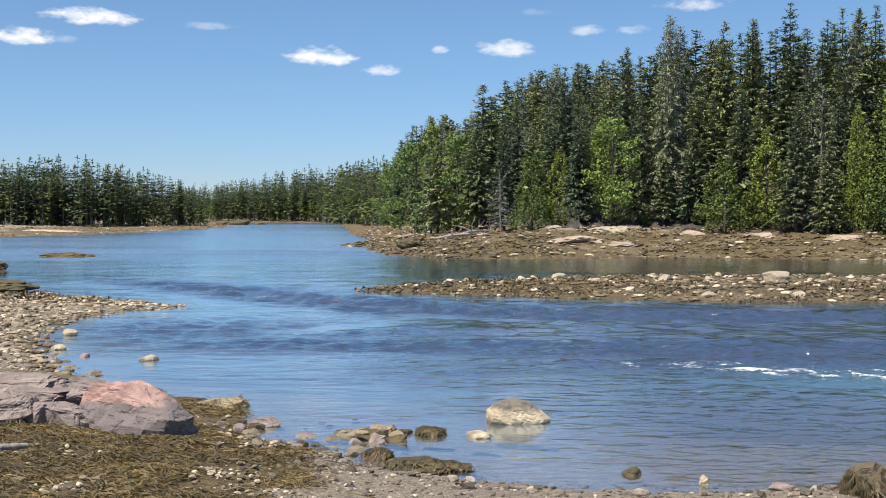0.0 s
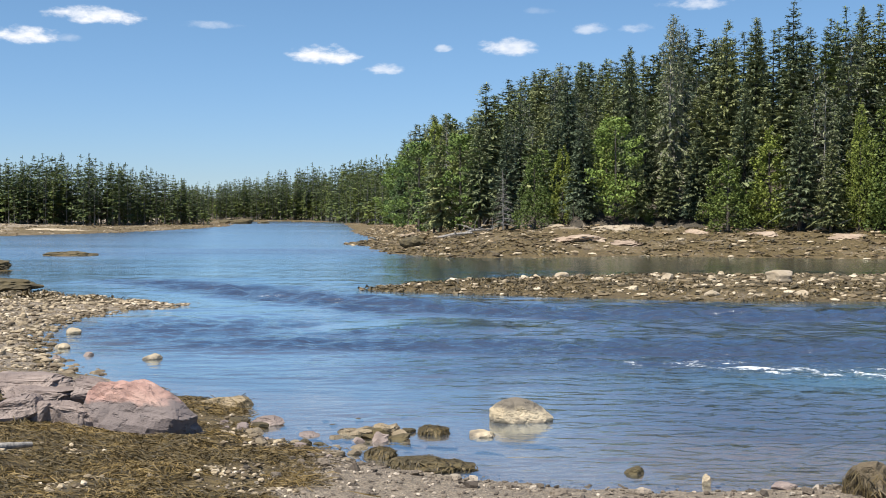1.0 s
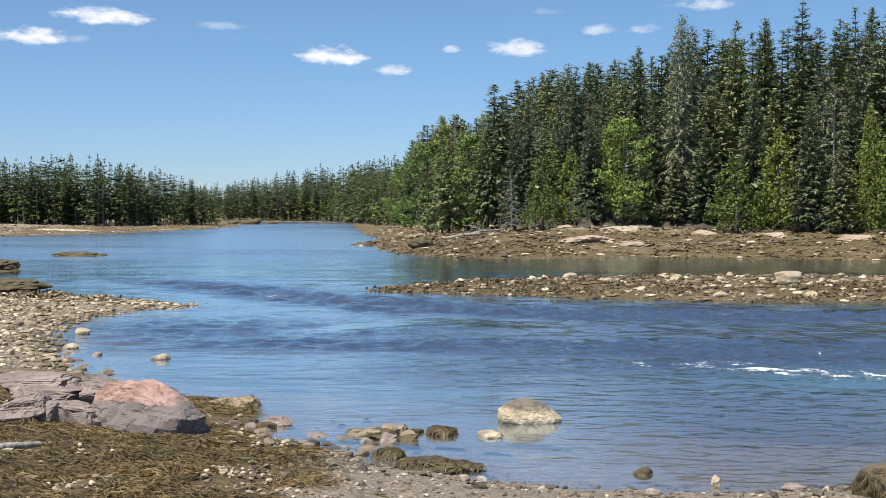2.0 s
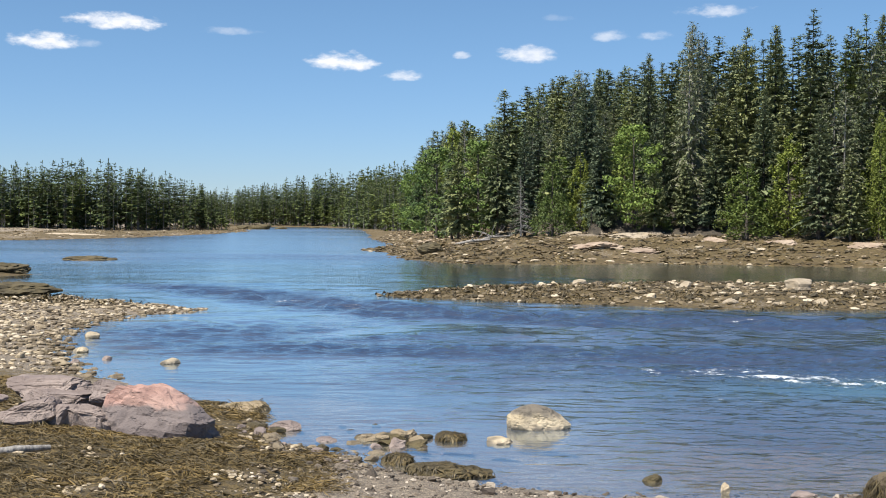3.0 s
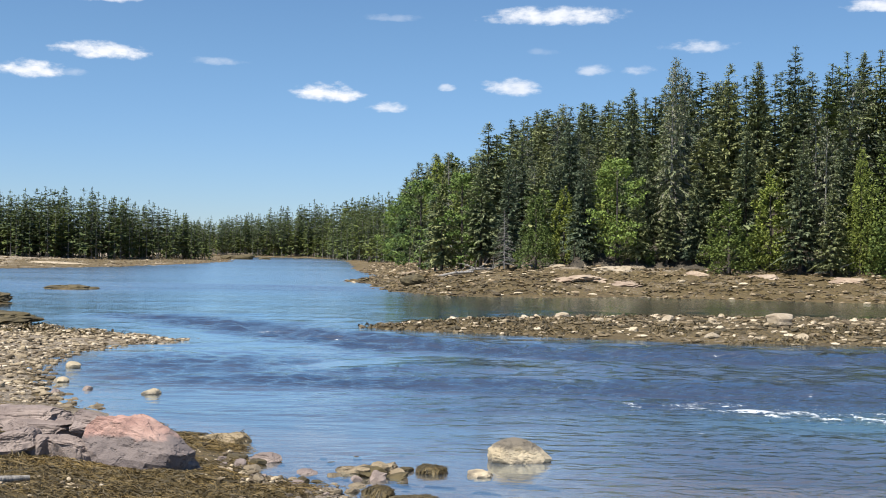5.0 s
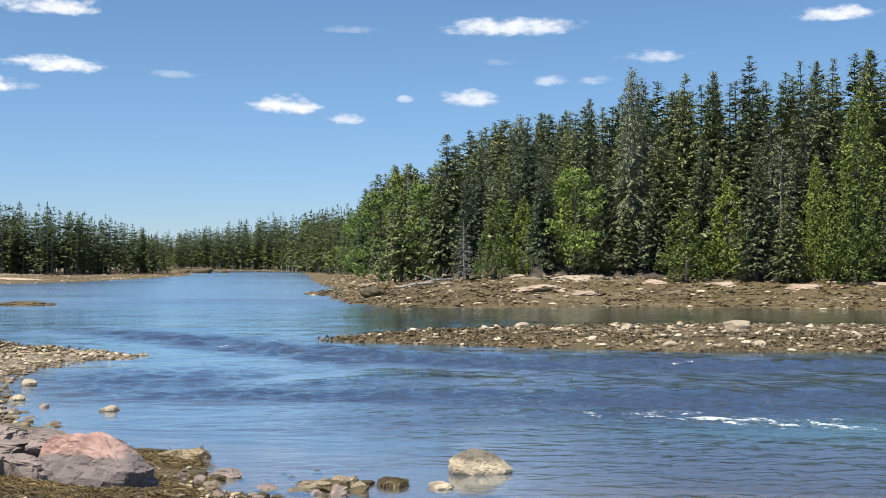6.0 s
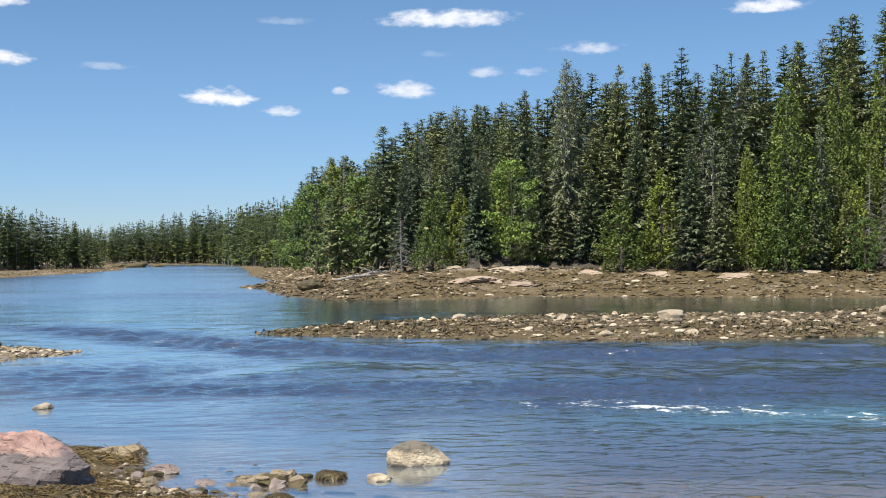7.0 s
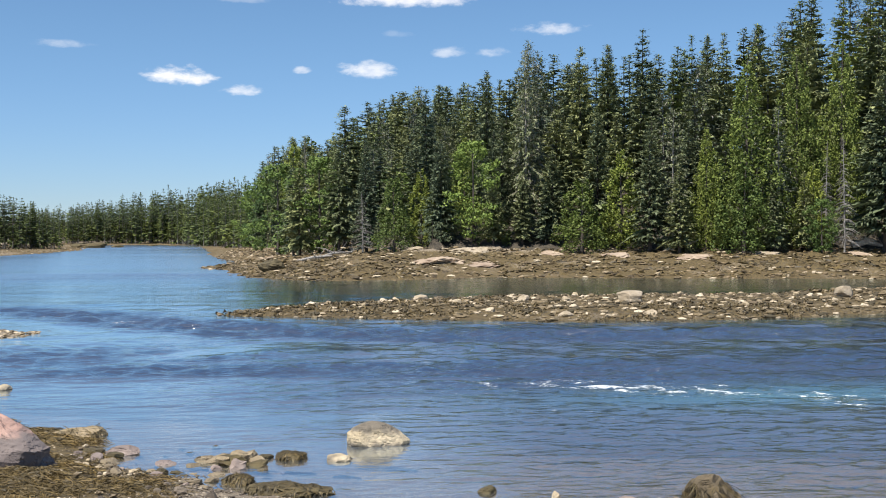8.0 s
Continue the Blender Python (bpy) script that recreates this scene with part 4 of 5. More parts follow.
cluster = ((-1.55, 19.3, 0.42), (-1.25, 19.1, 0.5), (-1.05, 18.6, 0.5), (-0.78, 18.95, 0.4), (-0.66, 19.35, 0.34), (-1.35, 18.5, 0.3), (-1.75, 18.85, 0.26),
           (-0.62, 18.3, 0.18), (-0.33, 18.25, 0.12), (-1.7, 18.2, 0.22), (-1.95, 18.3, 0.26), (-1.15, 17.8, 0.2), (-0.85, 17.9, 0.16), (-2.3, 19.9, 0.14), (-1.9, 20.0, 0.2), (-2.1, 20.5, 0.15), (-1.5, 20.6, 0.18), (-0.75, 20.9, 0.12))
for i, (x, y, w) in enumerate(cluster):
    rock("shore_stone", "broken tan and brown stone in the shallows off the shingle", x, y, -0.07 if y < 19.7 else -0.06, (w, w * 0.75, w * (0.5 if y < 19.7 else 0.42)), 60 + i,
         (BROKEN_STONE, GREY_STONE, WEEDY_STONE)[(i * 2) % 3] if y < 19.7 else WEEDY_STONE, 37 * i, group="stones off the shingle", boxy=0.5, cuts=11, rough=0.14, deep=0.5, detail=3)
heap = random.Random(77)
for i, (x, y, w, lift) in enumerate(((-1.42, 19.15, 0.46, 0.02), (-1.12, 18.85, 0.52, 0.06), (-0.92, 19.1, 0.42, 0.10), (-1.28, 18.8, 0.34, 0.12), (-0.72, 18.7, 0.36, 0.04), (-1.02, 19.0, 0.3, 0.18), (-1.6, 19.15, 0.3, 0.05))):
    rock("broken_slab", "broken tan slab in the heap of stones at the waterline", x, y, -0.08 + lift, (w, w * 0.7, w * 0.42), 230 + i, (BROKEN_STONE, WEEDY_STONE, BROKEN_STONE)[i % 3], heap.uniform(-30, 30),
         (heap.uniform(-14, 14), heap.uniform(-18, 18)), group="heap of broken slabs", boxy=0.45, cuts=9, detail=3)
placed = 0
while placed < 60:
    x, y = heap.uniform(-3.7, -0.7), heap.uniform(17.0, 20.6)
    depth_in = float(inside_depth(np.array([x]), np.array([y]), NEAR_SHORE)[0])
    if not -0.3 < depth_in < 0.9:
        continue
    w = 0.07 + 0.24 * heap.random() ** 2
    rock("shore_stone", "broken tan and brown stone along the waterline", x, y, max(height(x, y), -0.1) - 0.02, (w, w * 0.75, w * 0.5), 250 + placed,
         (BROKEN_STONE, GREY_STONE, BROKEN_STONE, WEEDY_STONE)[placed % 4], heap.uniform(0, 180), (heap.uniform(-15, 15), heap.uniform(-15, 15)), group="stones along the waterline", boxy=0.6, cuts=7, detail=2)
    placed += 1
# shoal rocks
for x, y, w, h, words, seed in ((5.6, 58, 1.05, 0.55, "squarish tan rock on the shoal", 81), (15.4, 55, 1.6, 0.72, "large pale sloping rock on the shoal", 82),
                                (10.6, 57, 0.75, 0.42, "pale rounded rock on the shoal", 83), (12.4, 55.5, 0.6, 0.45, "pale upright stone on the shoal", 84),
                                (27.2, 57.5, 1.0, 0.75, "pale pointed rock on the broad end of the shoal", 85), (11.0, 49.2, 0.9, 0.36, "low pale stone at the edge of the shoal", 86),
                                (14.6, 49.0, 0.8, 0.36, "low pale stone at the edge of the shoal", 87)):
    rock("shoal_rock", words, x, y, height(x, y) - 0.1, (w, w * 0.75, h), seed, PALE_STONE, seed * 31 % 90, group="rocks on the shoal", boxy=0.75, cuts=7, rough=0.08, detail=3)
# ledges and rocks of the far beach
for x, y, w, d, h, words, seed in ((15.4, 112, 4.2, 3.5, 0.9, "pale smooth ledge at the foot of the wood", 90), (10.2, 114, 2.3, 2, 0.8, "pale ledge at the foot of the wood", 91),
                                   (11.6, 104, 4.6, 3.5, 0.5, "flat tan ledge across the beach", 92), (15.6, 103, 3.6, 3, 0.45, "flat tan ledge across the beach", 93),
                                   (4.4, 117, 3.0, 2, 0.9, "broken pale ledge under the dead tree", 94), (27.5, 104.5, 3.2, 2, 0.7, "pinkish ledge under the cedars", 95),
                                   (34.0, 101, 4.0, 2.4, 0.7, "pinkish ledge under the wood", 96), (41.0, 101.5, 3.4, 2.2, 0.8, "pale ledge under the wood", 97),
                                   (-67, 205, 12, 5, 0.9, "long pale ledge on the low point", 102), (-52, 212, 6, 4, 0.7, "pale ledge on the low point", 103),
                                   (0.4, 124, 3.0, 2.2, 1.0, "brown ledge under the wood", 98), (-3.4, 150, 5.0, 3, 1.1, "brown ledge under the wood", 99),
                                   (22.5, 108, 2.6, 2, 0.6, "pinkish ledge at the foot of the wood", 100), (47.5, 99.5, 4.0, 2.5, 0.8, "pinkish ledge under the wood", 101)):
    rock("ledge", words, x, y, height(x, y) - 1.28 * h, (w * 1.3, d * 1.8, h * 1.9), seed, LEDGE if "pale" not in words else PALE_STONE, seed * 17 % 40 - 20, boxy=0.85, cuts=12, rough=0.16, layers=0.0, detail=4, deep=0.55, category="ledge")
rock("weedy_mound", "low mound of dark rockweed over rock on the spit", -19.6, 51.6, 0.05, (3.8, 2.4, 0.75), 111, WEEDY_STONE, 10, rough=0.3, cuts=5, deep=0.7)
rock("weedy_islet", "low dark islet of weed-covered rock", -30.4, 96, -0.32, (4.4, 2.8, 0.8), 112, WEEDY_STONE, 4, rough=0.3, cuts=5, deep=0.7)
rock("weedy_mound", "dark weed-covered rock at the tip of the far spit", -28.0, 72.2, 0.0, (3.4, 2.6, 0.8), 113, WEEDY_STONE, 4, rough=0.3, cuts=5, deep=0.7)
rock("weedy_rock", "large dark rock hung with rockweed on the beach", -3.0, 106, 0.35, (2.5, 1.8, 1.3), 110, WEEDY_STONE, 0)
for i, (x, y, w) in enumerate(((-57, 334, 7), (-52, 338, 4), (-62, 338, 5), (-47, 376, 3.5), (-40, 372, 3))):
    rock("far_rock", "dark rock at the head of the cove", x, y, height(x, y) - 0.2, (w, w * 0.6, w * 0.3), 120 + i, WEEDY_STONE, 0, group="rocks at the head of the cove", boxy=0.8, detail=3)


# ---------------------------------------------------------------- loose stones
T = (1 + 5 ** 0.5) / 2
ICO = np.array([(-1, T, 0), (1, T, 0), (-1, -T, 0), (1, -T, 0), (0, -1, T), (0, 1, T), (0, -1, -T), (0, 1, -T), (T, 0, -1), (T, 0, 1), (-T, 0, -1), (-T, 0, 1)]) / 1.902
ICO_FACES = np.array([(0, 11, 5), (0, 5, 1), (0, 1, 7), (0, 7, 10), (0, 10, 11), (1, 5, 9), (5, 11, 4), (11, 10, 2), (10, 7, 6), (7, 1, 8),
                      (3, 9, 4), (3, 4, 2), (3, 2, 6), (3, 6, 8), (3, 8, 9), (4, 9, 5), (2, 4, 11), (6, 2, 10), (8, 6, 7), (9, 8, 1)])


def stone_heap(name, label, x, y, size, mat, seed, flat=0.6, lift=0.15):
    """Thousands of loose stones lying on the ground at x, y."""
    g = np.random.default_rng(seed)
    n = len(x)
    z = lie_of_land(x, y)[0]
    v = ICO[None] * g.uniform(0.72, 1.2, (n, 12, 1)) * (size * 0.5)[:, None, None]
    v = v * np.stack([g.uniform(0.9, 1.5, n), g.uniform(0.7, 1.0, n), g.uniform(0.7, 1.2, n) * flat], -1)[:, None, :]
    a = g.uniform(0, 6.283, n)
    c, s = np.cos(a)[:, None], np.sin(a)[:, None]
    v = np.stack([v[:, :, 0] * c - v[:, :, 1] * s, v[:, :, 0] * s + v[:, :, 1] * c, v[:, :, 2]], -1)
    v += np.stack([x, y, z + size * lift], -1)[:, None, :]
    f = ICO_FACES[None] + (np.arange(n) * 12)[:, None, None]
    return tagged(new(name, solid(name, v.reshape(-1, 3), f.reshape(-1, 3), mat)), label, "stones", kind="stuff")


def strew(g, n, box, keep):
    """Random places in the box (x0, x1, y0, y1) where keep() holds."""
    x, y = g.uniform(box[0], box[1], n), g.uniform(box[2], box[3], n)
    ok = keep(x, y, *lie_of_land(x, y))
    return x[ok], y[ok]


def sizes(g, n, low, high, power=2.6):
    return low + (high - low) * g.random(n) ** power


g = np.random.default_rng(31)
x, y = strew(g, 17000, (-24, -7, 26, 57), lambda x, y, z, near, tip, islet, shoal, main, head: (near > -0.5 - g.random(len(x)) * 0.6) & (ripple(x, y, 2.5, 8) > -0.75))
stone_heap("spit_shingle", "tan and grey shingle of the low spit", x, y, sizes(g, len(x), 0.05, 0.27, 2.6), SHINGLE, 32, 0.5, 0.1)
x, y = strew(g, 60000, (-3.6, 8, 10.5, 20.5), lambda x, y, z, near, tip, islet, shoal, main, head: (near > -0.3 - 0.7 * g.random(len(x)) ** 3) & (g.random(len(x)) < smooth(x, -3.4, -1.6) * 0.55 * (0.35 + 0.65 * smooth(y, 15.5, 17))))
stone_heap("shore_pebbles", "grey-brown pebbles of the near shingle", x, y, sizes(g, len(x), 0.014, 0.085, 4.5), NEAR_PEBBLE, 33)
x, y = strew(g, 5000, (-9, -1.6, 11, 24), lambda x, y, z, near, tip, islet, shoal, main, head: (near > -0.1) & (ripple(x, y, 1.1, 9) + ripple(x, y, 0.4, 10) * 0.5 > 0.45))
stone_heap("weed_pebbles", "pale pebbles showing between rockweed", x, y, sizes(g, len(x), 0.02, 0.12, 3.0), SHINGLE, 34, 0.6, 0.3)
x, y = strew(g, 25000, (-5, 60, 46, 80), lambda x, y, z, near, tip, islet, shoal, main, head: (shoal > -0.6) & (g.random(len(x)) < 0.9))
stone_heap("shoal_shingle", "tan and brown stones heaped on the shoal", x, y, sizes(g, len(x), 0.08, 0.44, 2.8), SHOAL_STONE, 35, 0.5, 0.08)
x, y = strew(g, 62000, (-14, 70, 84, 240), lambda x, y, z, near, tip, islet, shoal, main, head: (main > -0.8) & (main < 18.5) & (g.random(len(x)) < 0.6))
stone_heap("beach_stones", "brown weed-stained stones over the far beach", x, y, sizes(g, len(x), 0.10, 0.62, 3.4), BEACH_STONE, 36, 0.45, 0.08)
x, y = strew(g, 5000, (-110, -40, 150, 330), lambda x, y, z, near, tip, islet, shoal, main, head: (main > -1) & (main < 40))
stone_heap("point_stones", "brown and pale stones along the far point", x, y, sizes(g, len(x), 0.15, 0.7, 3.0), BEACH_STONE, 37, 0.4, 0.05)

near_kinds = [rock_mesh("stone", (1, 0.78, 0.55), 210 + i, NEAR_PEBBLE, boxy=0.5, cuts=11, rough=0.16, deep=0.5, detail=2) for i in range(6)]
stone_kinds = [rock_mesh("stone", (1, 0.78, 0.62), 200 + i, SHINGLE, boxy=0.6, cuts=9, rough=0.16, detail=2) for i in range(6)]
for box, n, low_size, high_size, words in (((-3, 34, 47, 66), 130, 0.2, 0.55, "tan stone among shingle on the shoal"), ((-15, -8.5, 29, 48), 80, 0.16, 0.36, "tan stone among shingle on the spit"),
                                           ((-3, 6, 14.6, 18.6), 70, 0.08, 0.26, "broken stone on the near shingle")):
    x, y = strew(g, n * 9, box, lambda x, y, z, near, tip, islet, shoal, main, head: (np.maximum(near, shoal) > 0.1))
    for i, (u, v) in enumerate(zip(x[:n], y[:n])):
        w = float(sizes(g, 1, low_size, high_size, 2.0)[0])
        ob = tagged(new("stone", (near_kinds if "broken" in words else stone_kinds)[i % 6]), words, "stone", words.replace("tan stone", "stones").replace("broken stone", "stones"))
        ob.matrix_basis = pose(u, v, height(u, v) + w * 0.12, g.uniform(-12, 12), g.uniform(-12, 12), g.uniform(0, 360)) @ Matrix.Scale(w, 4)


# ---------------------------------------------------------------- rockweed
def weed_material(name, dark, light):
    m, tree, shader = material(name)
    island = tree.nodes.new("ShaderNodeNewGeometry").outputs["Random Per Island"]
    patch = grain(tree, coords(tree), 0.9, 4)
    col = blend(tree, ramp(tree, island, 0.1, 0.9), dark, light)
    col = blend(tree, ramp(tree, patch, 0.42, 0.62), blend(tree, 0.45, col, (0.035, 0.028, 0.010)), col)
    tree.links.new(col, shader.inputs["Base Color"])
    shader.inputs["Roughness"].default_value = 0.62
    return m


WEED = weed_material("rockweed", (0.055, 0.038, 0.012), (0.225, 0.150, 0.042))
DARK_WEED = weed_material("wet_rockweed", (0.038, 0.027, 0.010), (0.155, 0.108, 0.036))


def weed_mat(name, label, x, y, length, width, seed, rise=0.05, mat=WEED):
    """Limp fronds lying over one another, downhill for the most part."""
    g = np.random.default_rng(seed)
    n = len(x)
    a = g.normal(0.6, 1.1, n) + ripple(x, y, 1.5, 11) * 1.2
    d = np.stack([np.cos(a), np.sin(a)], -1)
    s = np.stack([-d[:, 1], d[:, 0]], -1) * (width * 0.5)[:, None]
    rows = []
    swing = g.normal(0, 0.25, n)[:, None] * np.stack([-d[:, 1], d[:, 0]], -1) * length[:, None]
    for k, (f, w, up) in enumerate(((0, 0.5, 0.2), (0.35, 1.0, 1.0), (0.7, 0.9, 0.75), (1.0, 0.25, 0.15))):
        p = np.stack([x, y], -1) + d * (length * f)[:, None] + swing * f * f
        z = lie_of_land(p[:, 0], p[:, 1])[0] + rise * up * g.uniform(0.3, 1.5, n) + 0.006
        tilt = g.normal(0, 0.35, n) * width
        rows.append(np.stack([np.column_stack([p + s * w, z + tilt]), np.column_stack([p - s * w, z - tilt])], 1))
    v = np.concatenate(rows, 1)
    f = np.array([(0, 1, 3, 2), (2, 3, 5, 4), (4, 5, 7, 6)])[None] + (np.arange(n) * 8)[:, None, None]
    return tagged(new(name, solid(name, v.reshape(-1, 3), f.reshape(-1, 4), mat)), label, "seaweed", kind="stuff")


g = np.random.default_rng(51)
x, y = strew(g, 185000, (-9.5, -0.4, 11, 24), lambda x, y, z, near, tip, islet, shoal, main, head:
             (near > 0.0) & (g.random(len(x)) < smooth(-x - 0.14 * (y - 12), 1.0, 2.3) * (0.62 + 0.5 * ripple(x, y, 0.9, 12))) & (ripple(x, y, 1.1, 9) + ripple(x, y, 0.4, 10) * 0.5 < 0.5))
weed_mat("rockweed", "golden brown rockweed matted over the near bank", x, y, g.uniform(0.12, 0.42, len(x)), g.uniform(0.004, 0.011, len(x)), 52, 0.04)
x, y = strew(g, 13000, (-14, 66, 84, 150), lambda x, y, z, near, tip, islet, shoal, main, head: (main > 0) & (main < 17) & (ripple(x, y, 3.5, 13) > -0.35))
weed_mat("rockweed", "brown rockweed strewn over the far beach", x, y, g.uniform(0.4, 1.2, len(x)), g.uniform(0.05, 0.15, len(x)), 53, 0.07, DARK_WEED)
x, y = strew(g, 14000, (-4, 50, 46, 66), lambda x, y, z, near, tip, islet, shoal, main, head: (shoal > -0.4) & (shoal < 5.5) & (ripple(x, y, 2.0, 14) > 0.25 - 1.1 * (1 - smooth(x, 0, 9))))
weed_mat("rockweed", "brown rockweed between the stones of the shoal", x, y, g.uniform(0.15, 0.5, len(x)), g.uniform(0.03, 0.07, len(x)), 54, 0.10, DARK_WEED)
x, y = strew(g, 9000, (-36, -12, 44, 98), lambda x, y, z, near, tip, islet, shoal, main, head: ((near > 0.2) & (y > 46.5 + ripple(x, y, 1.5, 15)) & (x < -13)))
weed_mat("rockweed", "dark rockweed over the low spit and islet", x, y, g.uniform(0.2, 0.6, len(x)), g.uniform(0.03, 0.08, len(x)), 55, 0.12, DARK_WEED)


def drape(ob, n, seed, length=0.2, low=-9.0, high=9.0):
    """Fronds of rockweed hanging over a rock, between two heights."""
    g = np.random.default_rng(seed)
    me = ob.data
    normals = [p.normal for p in me.polygons]
    centres = [p.center for p in me.polygons]
    turn = ob.matrix_basis.to_3x3()
    down = turn.inverted() @ Vector((0, 0, -1))
    verts, quads = [], []
    for i in g.integers(0, len(centres), n * 4):
        c, m = centres[i], normals[i]
        at = ob.matrix_basis @ c
        if not (low < at.z < high) or (turn @ m).z < -0.3 or len(quads) >= n * 2:
            continue
        slide = down - m * down.dot(m) + Vector(g.normal(0, 0.35, 3))
        slide = (slide - m * slide.dot(m)).normalized()
        across = slide.cross(m) * float(g.uniform(0.004, 0.009))
        span = length * float(g.uniform(0.5, 1.3))
        k = len(verts)
        for f, w, up in ((0, 0.6, 0.004), (0.55, 1.0, 0.012), (1.0, 0.3, 0.004)):
            p = c + slide * span * f + m * (up - 0.25 * span * f * f * 0.3)
            verts += [p + across * w, p - across * w]
        quads += [(k, k + 1, k + 3, k + 2), (k + 2, k + 3, k + 5, k + 4)]
    if quads:
        tagged(part("rockweed", solid("drape", [tuple(v) for v in verts], quads, DARK_WEED), ob, "brown rockweed hanging over the rock"), kind="stuff")


for i, ob in enumerate([o for o in scene.objects if o.parent is None]):
    kind = ob.name.split(".")[0]
    if kind in ("weedy_mound", "weedy_stone") and ob.location.y < 25:
        drape(ob, 700, 300 + i, 0.08)
    elif kind == "boulder" and ob.location.x > 4:
        drape(ob, 420, 300 + i, 0.2, 0.1, 0.42)
    elif kind == "grey_slab" and ob.location.y < 18:
        drape(ob, 500, 300 + i, 0.24, 0.3, 0.62)
    elif kind == "shore_rock" and ob.location.y > 21:
        drape(ob, 300, 300 + i, 0.2)


# ---------------------------------------------------------------- driftwood
def log(name, label, points, radii, mat, branches=0, seed=1):
    g = np.random.default_rng(seed)
    pts = np.array(points, float)
    pieces = [tube(pts, radii, 8)]
    for _ in range(branches):
        p = pts[int(g.integers(len(pts)))]
        q = p + g.normal(0, 1, 3) * (0.9, 0.5, 0.5) + (0, 0, 0.35)
        pieces.append(tube([p, (p + q) / 2 + g.normal(0, 0.08, 3), q], [0.05, 0.035, 0.012], 5))
    return tagged(new(name, solid(name, *joined(pieces), mat, True)), label, "driftwood")


def lying(x, y, lift):
    return (x, y, height(x, y) + lift)


log("driftwood_log", "bleached white fallen log propped at the foot of the wood", [lying(32.0, 104, 0.1), lying(33.1, 103.8, 0.5), lying(34.2, 103.8, 0.75), lying(35.5, 103.9, 1.25)], [0.12, 0.13, 0.1, 0.04], PALE_WOOD, 0, 5)
log("driftwood_log", "weathered grey plank of driftwood lying on rockweed", [lying(-6.1, 14.7, 0.06), lying(-5.7, 15.0, 0.07), lying(-5.36, 15.3, 0.08)], [0.05, 0.055, 0.035], GREY_WOOD, 0, 6)
log("driftwood_root", "pale tangled root at the top of the beach", [lying(48.3, 101, 0.3), lying(49.6, 100.8, 0.8), lying(51.2, 100.8, 0.5)], [0.3, 0.35, 0.15], PALE_WOOD, 26, 7)
log("driftwood_root", "grey tangle of fallen branches under the dead tree", [lying(1.2, 119, 0.2), lying(2.8, 118, 0.5), lying(4.6, 118, 0.3)], [0.12, 0.15, 0.08], GREY_WOOD, 24, 8)
log("driftwood_log", "grey log lying along the top of the beach", [lying(-0.8, 118, 0.15), lying(0.8, 117.4, 0.2), lying(2.6, 116.8, 0.2)], [0.14, 0.15, 0.1], GREY_WOOD, 2, 9)


# ---------------------------------------------------------------- white water
def foam_material():
    m, tree, shader = material("foam")
    where = coords(tree)
    mask = node(tree, "ShaderNodeVertexColor")
    mask.layer_name = "froth"
    part_of = tree.nodes.new("ShaderNodeSeparateColor")
    tree.links.new(mask.outputs[0], part_of.inputs[0])
    lace = maths(tree, "ADD", grain(tree, scaled(tree, where, (0.6, 1, 1)), 4.0, 5, 0.7), maths(tree, "MULTIPLY", grain(tree, scaled(tree, where, (0.7, 1, 1)), 16, 4, 0.7), 1.0))
    cover = maths(tree, "ADD", part_of.outputs[0], maths(tree, "MULTIPLY_ADD", lace, 3.0, -3.55))
    tree.links.new(ramp(tree, cover, 0.0, 0.7, 0.0, 0.9), shader.inputs["Alpha"])
    shader.inputs["Base Color"].default_value = (0.78, 0.82, 0.83, 1)
    shader.inputs["Roughness"].default_value = 0.6
    return m


FOAM = foam_material()


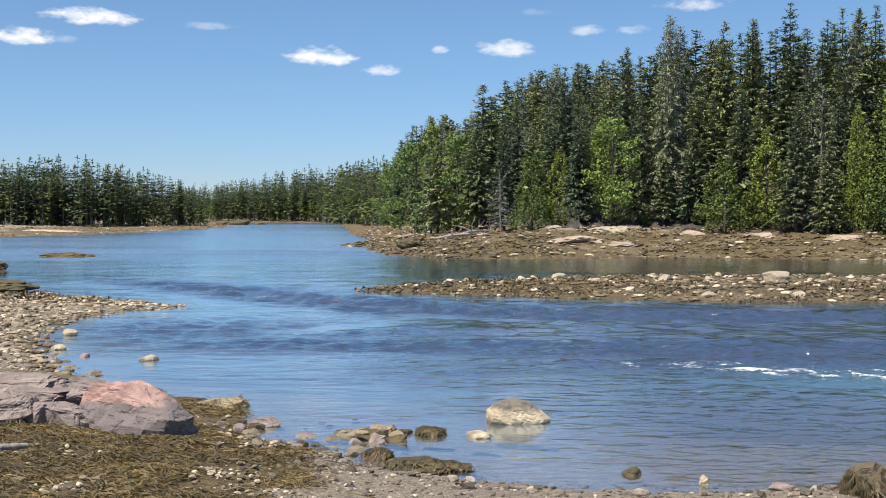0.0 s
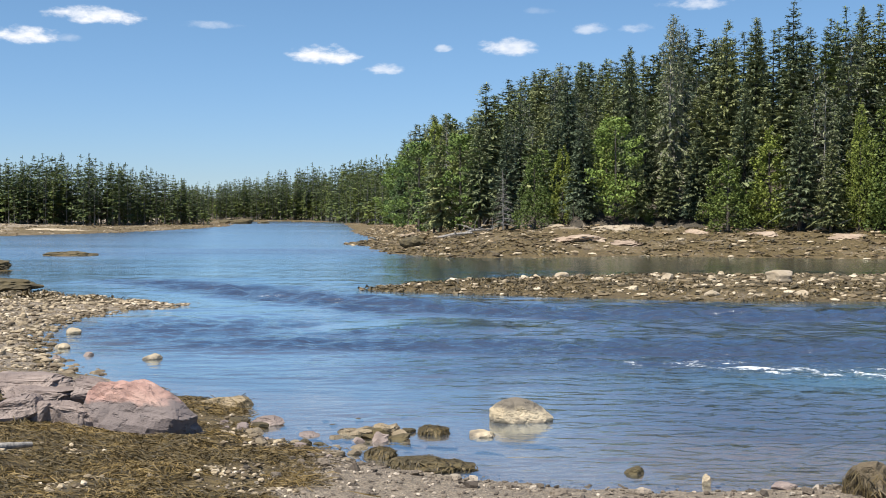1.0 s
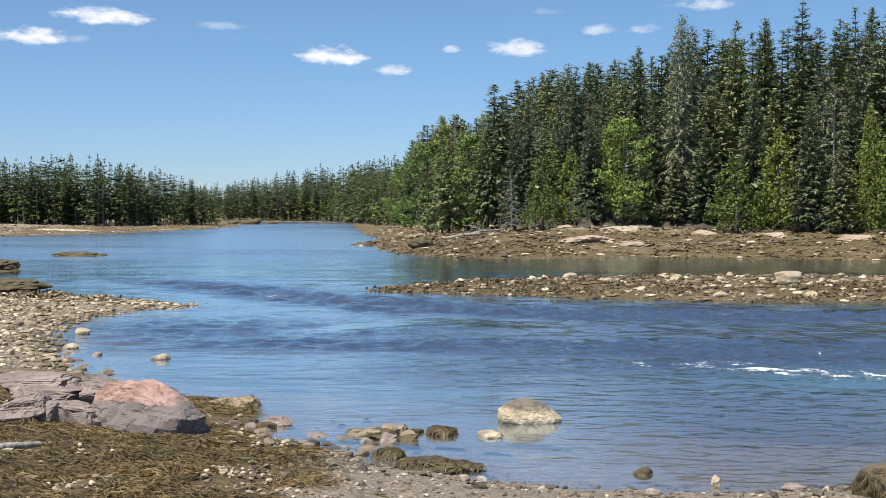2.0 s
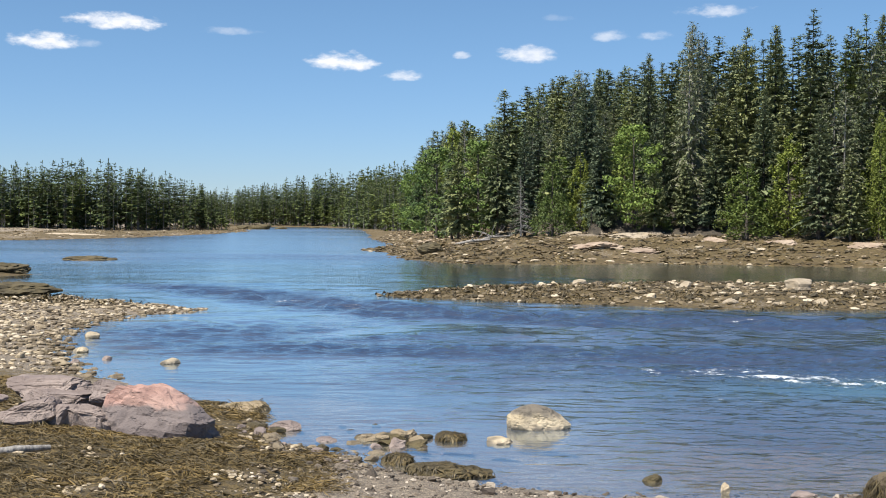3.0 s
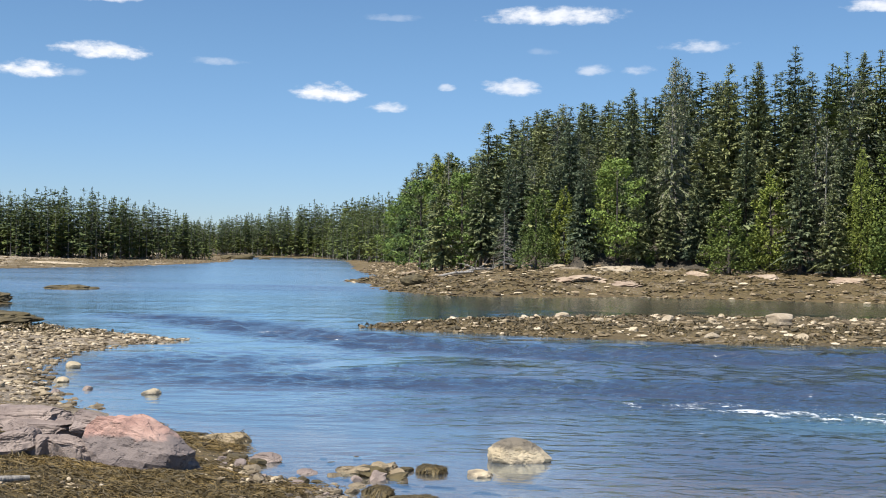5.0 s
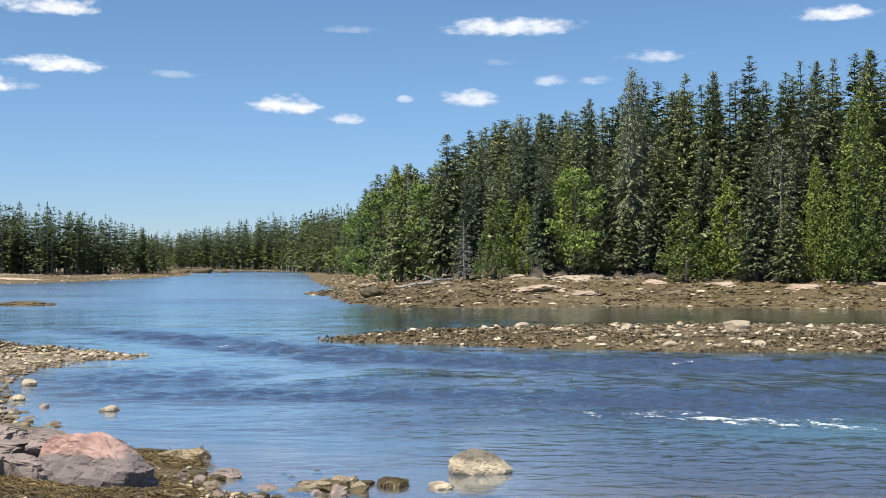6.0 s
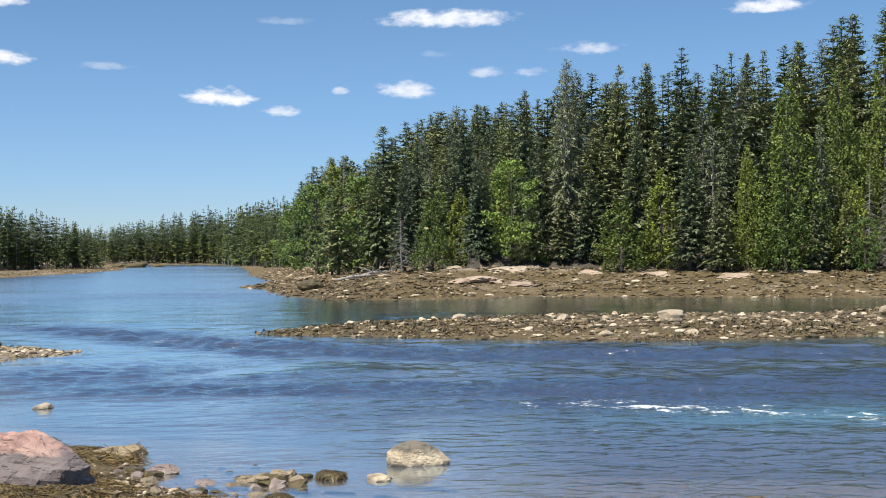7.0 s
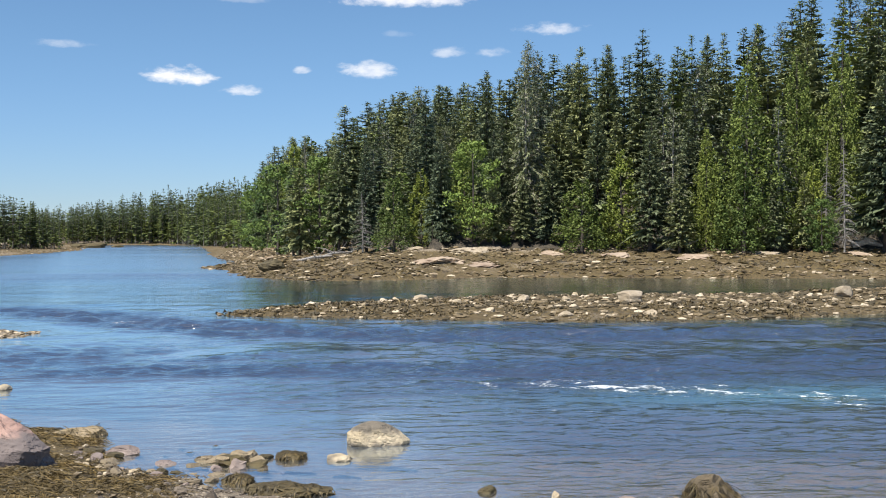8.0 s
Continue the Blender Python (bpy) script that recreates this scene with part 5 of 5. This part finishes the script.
def foam(name, label, x0, x1, y0, y1, crest, rise, seed, crests):
    """A broken crest of white water along the line y = crest(x)."""
    nx, ny = int((x1 - x0) * 12), int((y1 - y0) * 14)
    gx, gy = np.meshgrid(np.linspace(x0, x1, nx), np.linspace(y0, y1, ny), indexing="ij")
    x, y = gx.ravel(), gy.ravel()
    ends = smooth(x, x0, x0 + 0.2 * (x1 - x0)) * (1 - smooth(x, x1 - 0.1 * (x1 - x0), x1))
    froth = 0 * x
    for k, (off, thick, much) in enumerate(((0.0, 0.34, 1.0), (0.55, 0.16, 0.75), (-0.55, 0.2, 0.8), (-1.1, 0.14, 0.6), (1.2, 0.12, 0.5))):
        line = crest(x) + off + 0.30 * ripple(x, x * 0, 1.5, seed + 10 + k) + 0.14 * ripple(x, x * 0, 0.5, seed + 20 + k)
        shift = 0.35 * ripple(x, y, 0.9, seed + 30 + k)
        broken = np.max([np.exp(-((x + shift - at) / span) ** 2) for at, span in crests], 0)
        broken = np.clip(broken * (0.95 + 0.5 * ripple(x, x * 0, 0.5, seed + 40 + k)), 0, 1)
        froth = np.maximum(froth, np.exp(-((y - line) / (thick * (0.5 + 0.8 * broken))) ** 2) * broken * much)
    froth = np.clip(froth * ends * (0.85 + 0.35 * ripple(x, y, 0.2, seed + 6)), 0, 1)
    z = 0.012 + rise * froth * (0.6 + 0.4 * ripple(x, y, 0.2, seed + 2)) + 0.02 * ripple(x, y, 0.12, seed + 3) * froth
    i, j = np.meshgrid(np.arange(nx - 1), np.arange(ny - 1), indexing="ij")
    a = i * ny + j
    quads = np.stack([a, a + ny, a + ny + 1, a + 1], -1).reshape(-1, 4)
    me = solid(name, np.stack([x, y, z], -1), quads, FOAM, True)
    cover_colours(me, "froth", froth, froth, froth)
    tagged(new(name, me), label, "foam", kind="stuff")


foam("white_water", "white broken water where the current runs fast", 2.2, 17.0, 22.4, 29.2, lambda x: np.maximum(27.6 - 0.3 * (x - 5.7) - 0.04 * (x - 5.7) ** 2 * (x > 5.7), 24.0), 0.05, 5,
     ((4.3, 0.3), (5.7, 0.5), (7.0, 0.6), (8.1, 0.5), (9.6, 0.8), (11.5, 1.0), (14.0, 1.1)))
foam("white_water", "small white standing wave in the current", -8.1, -6.2, 49.2, 50.6, lambda x: 49.9 + 0 * x, 0.12, 9, ((-7.3, 0.5), (-6.7, 0.3)))
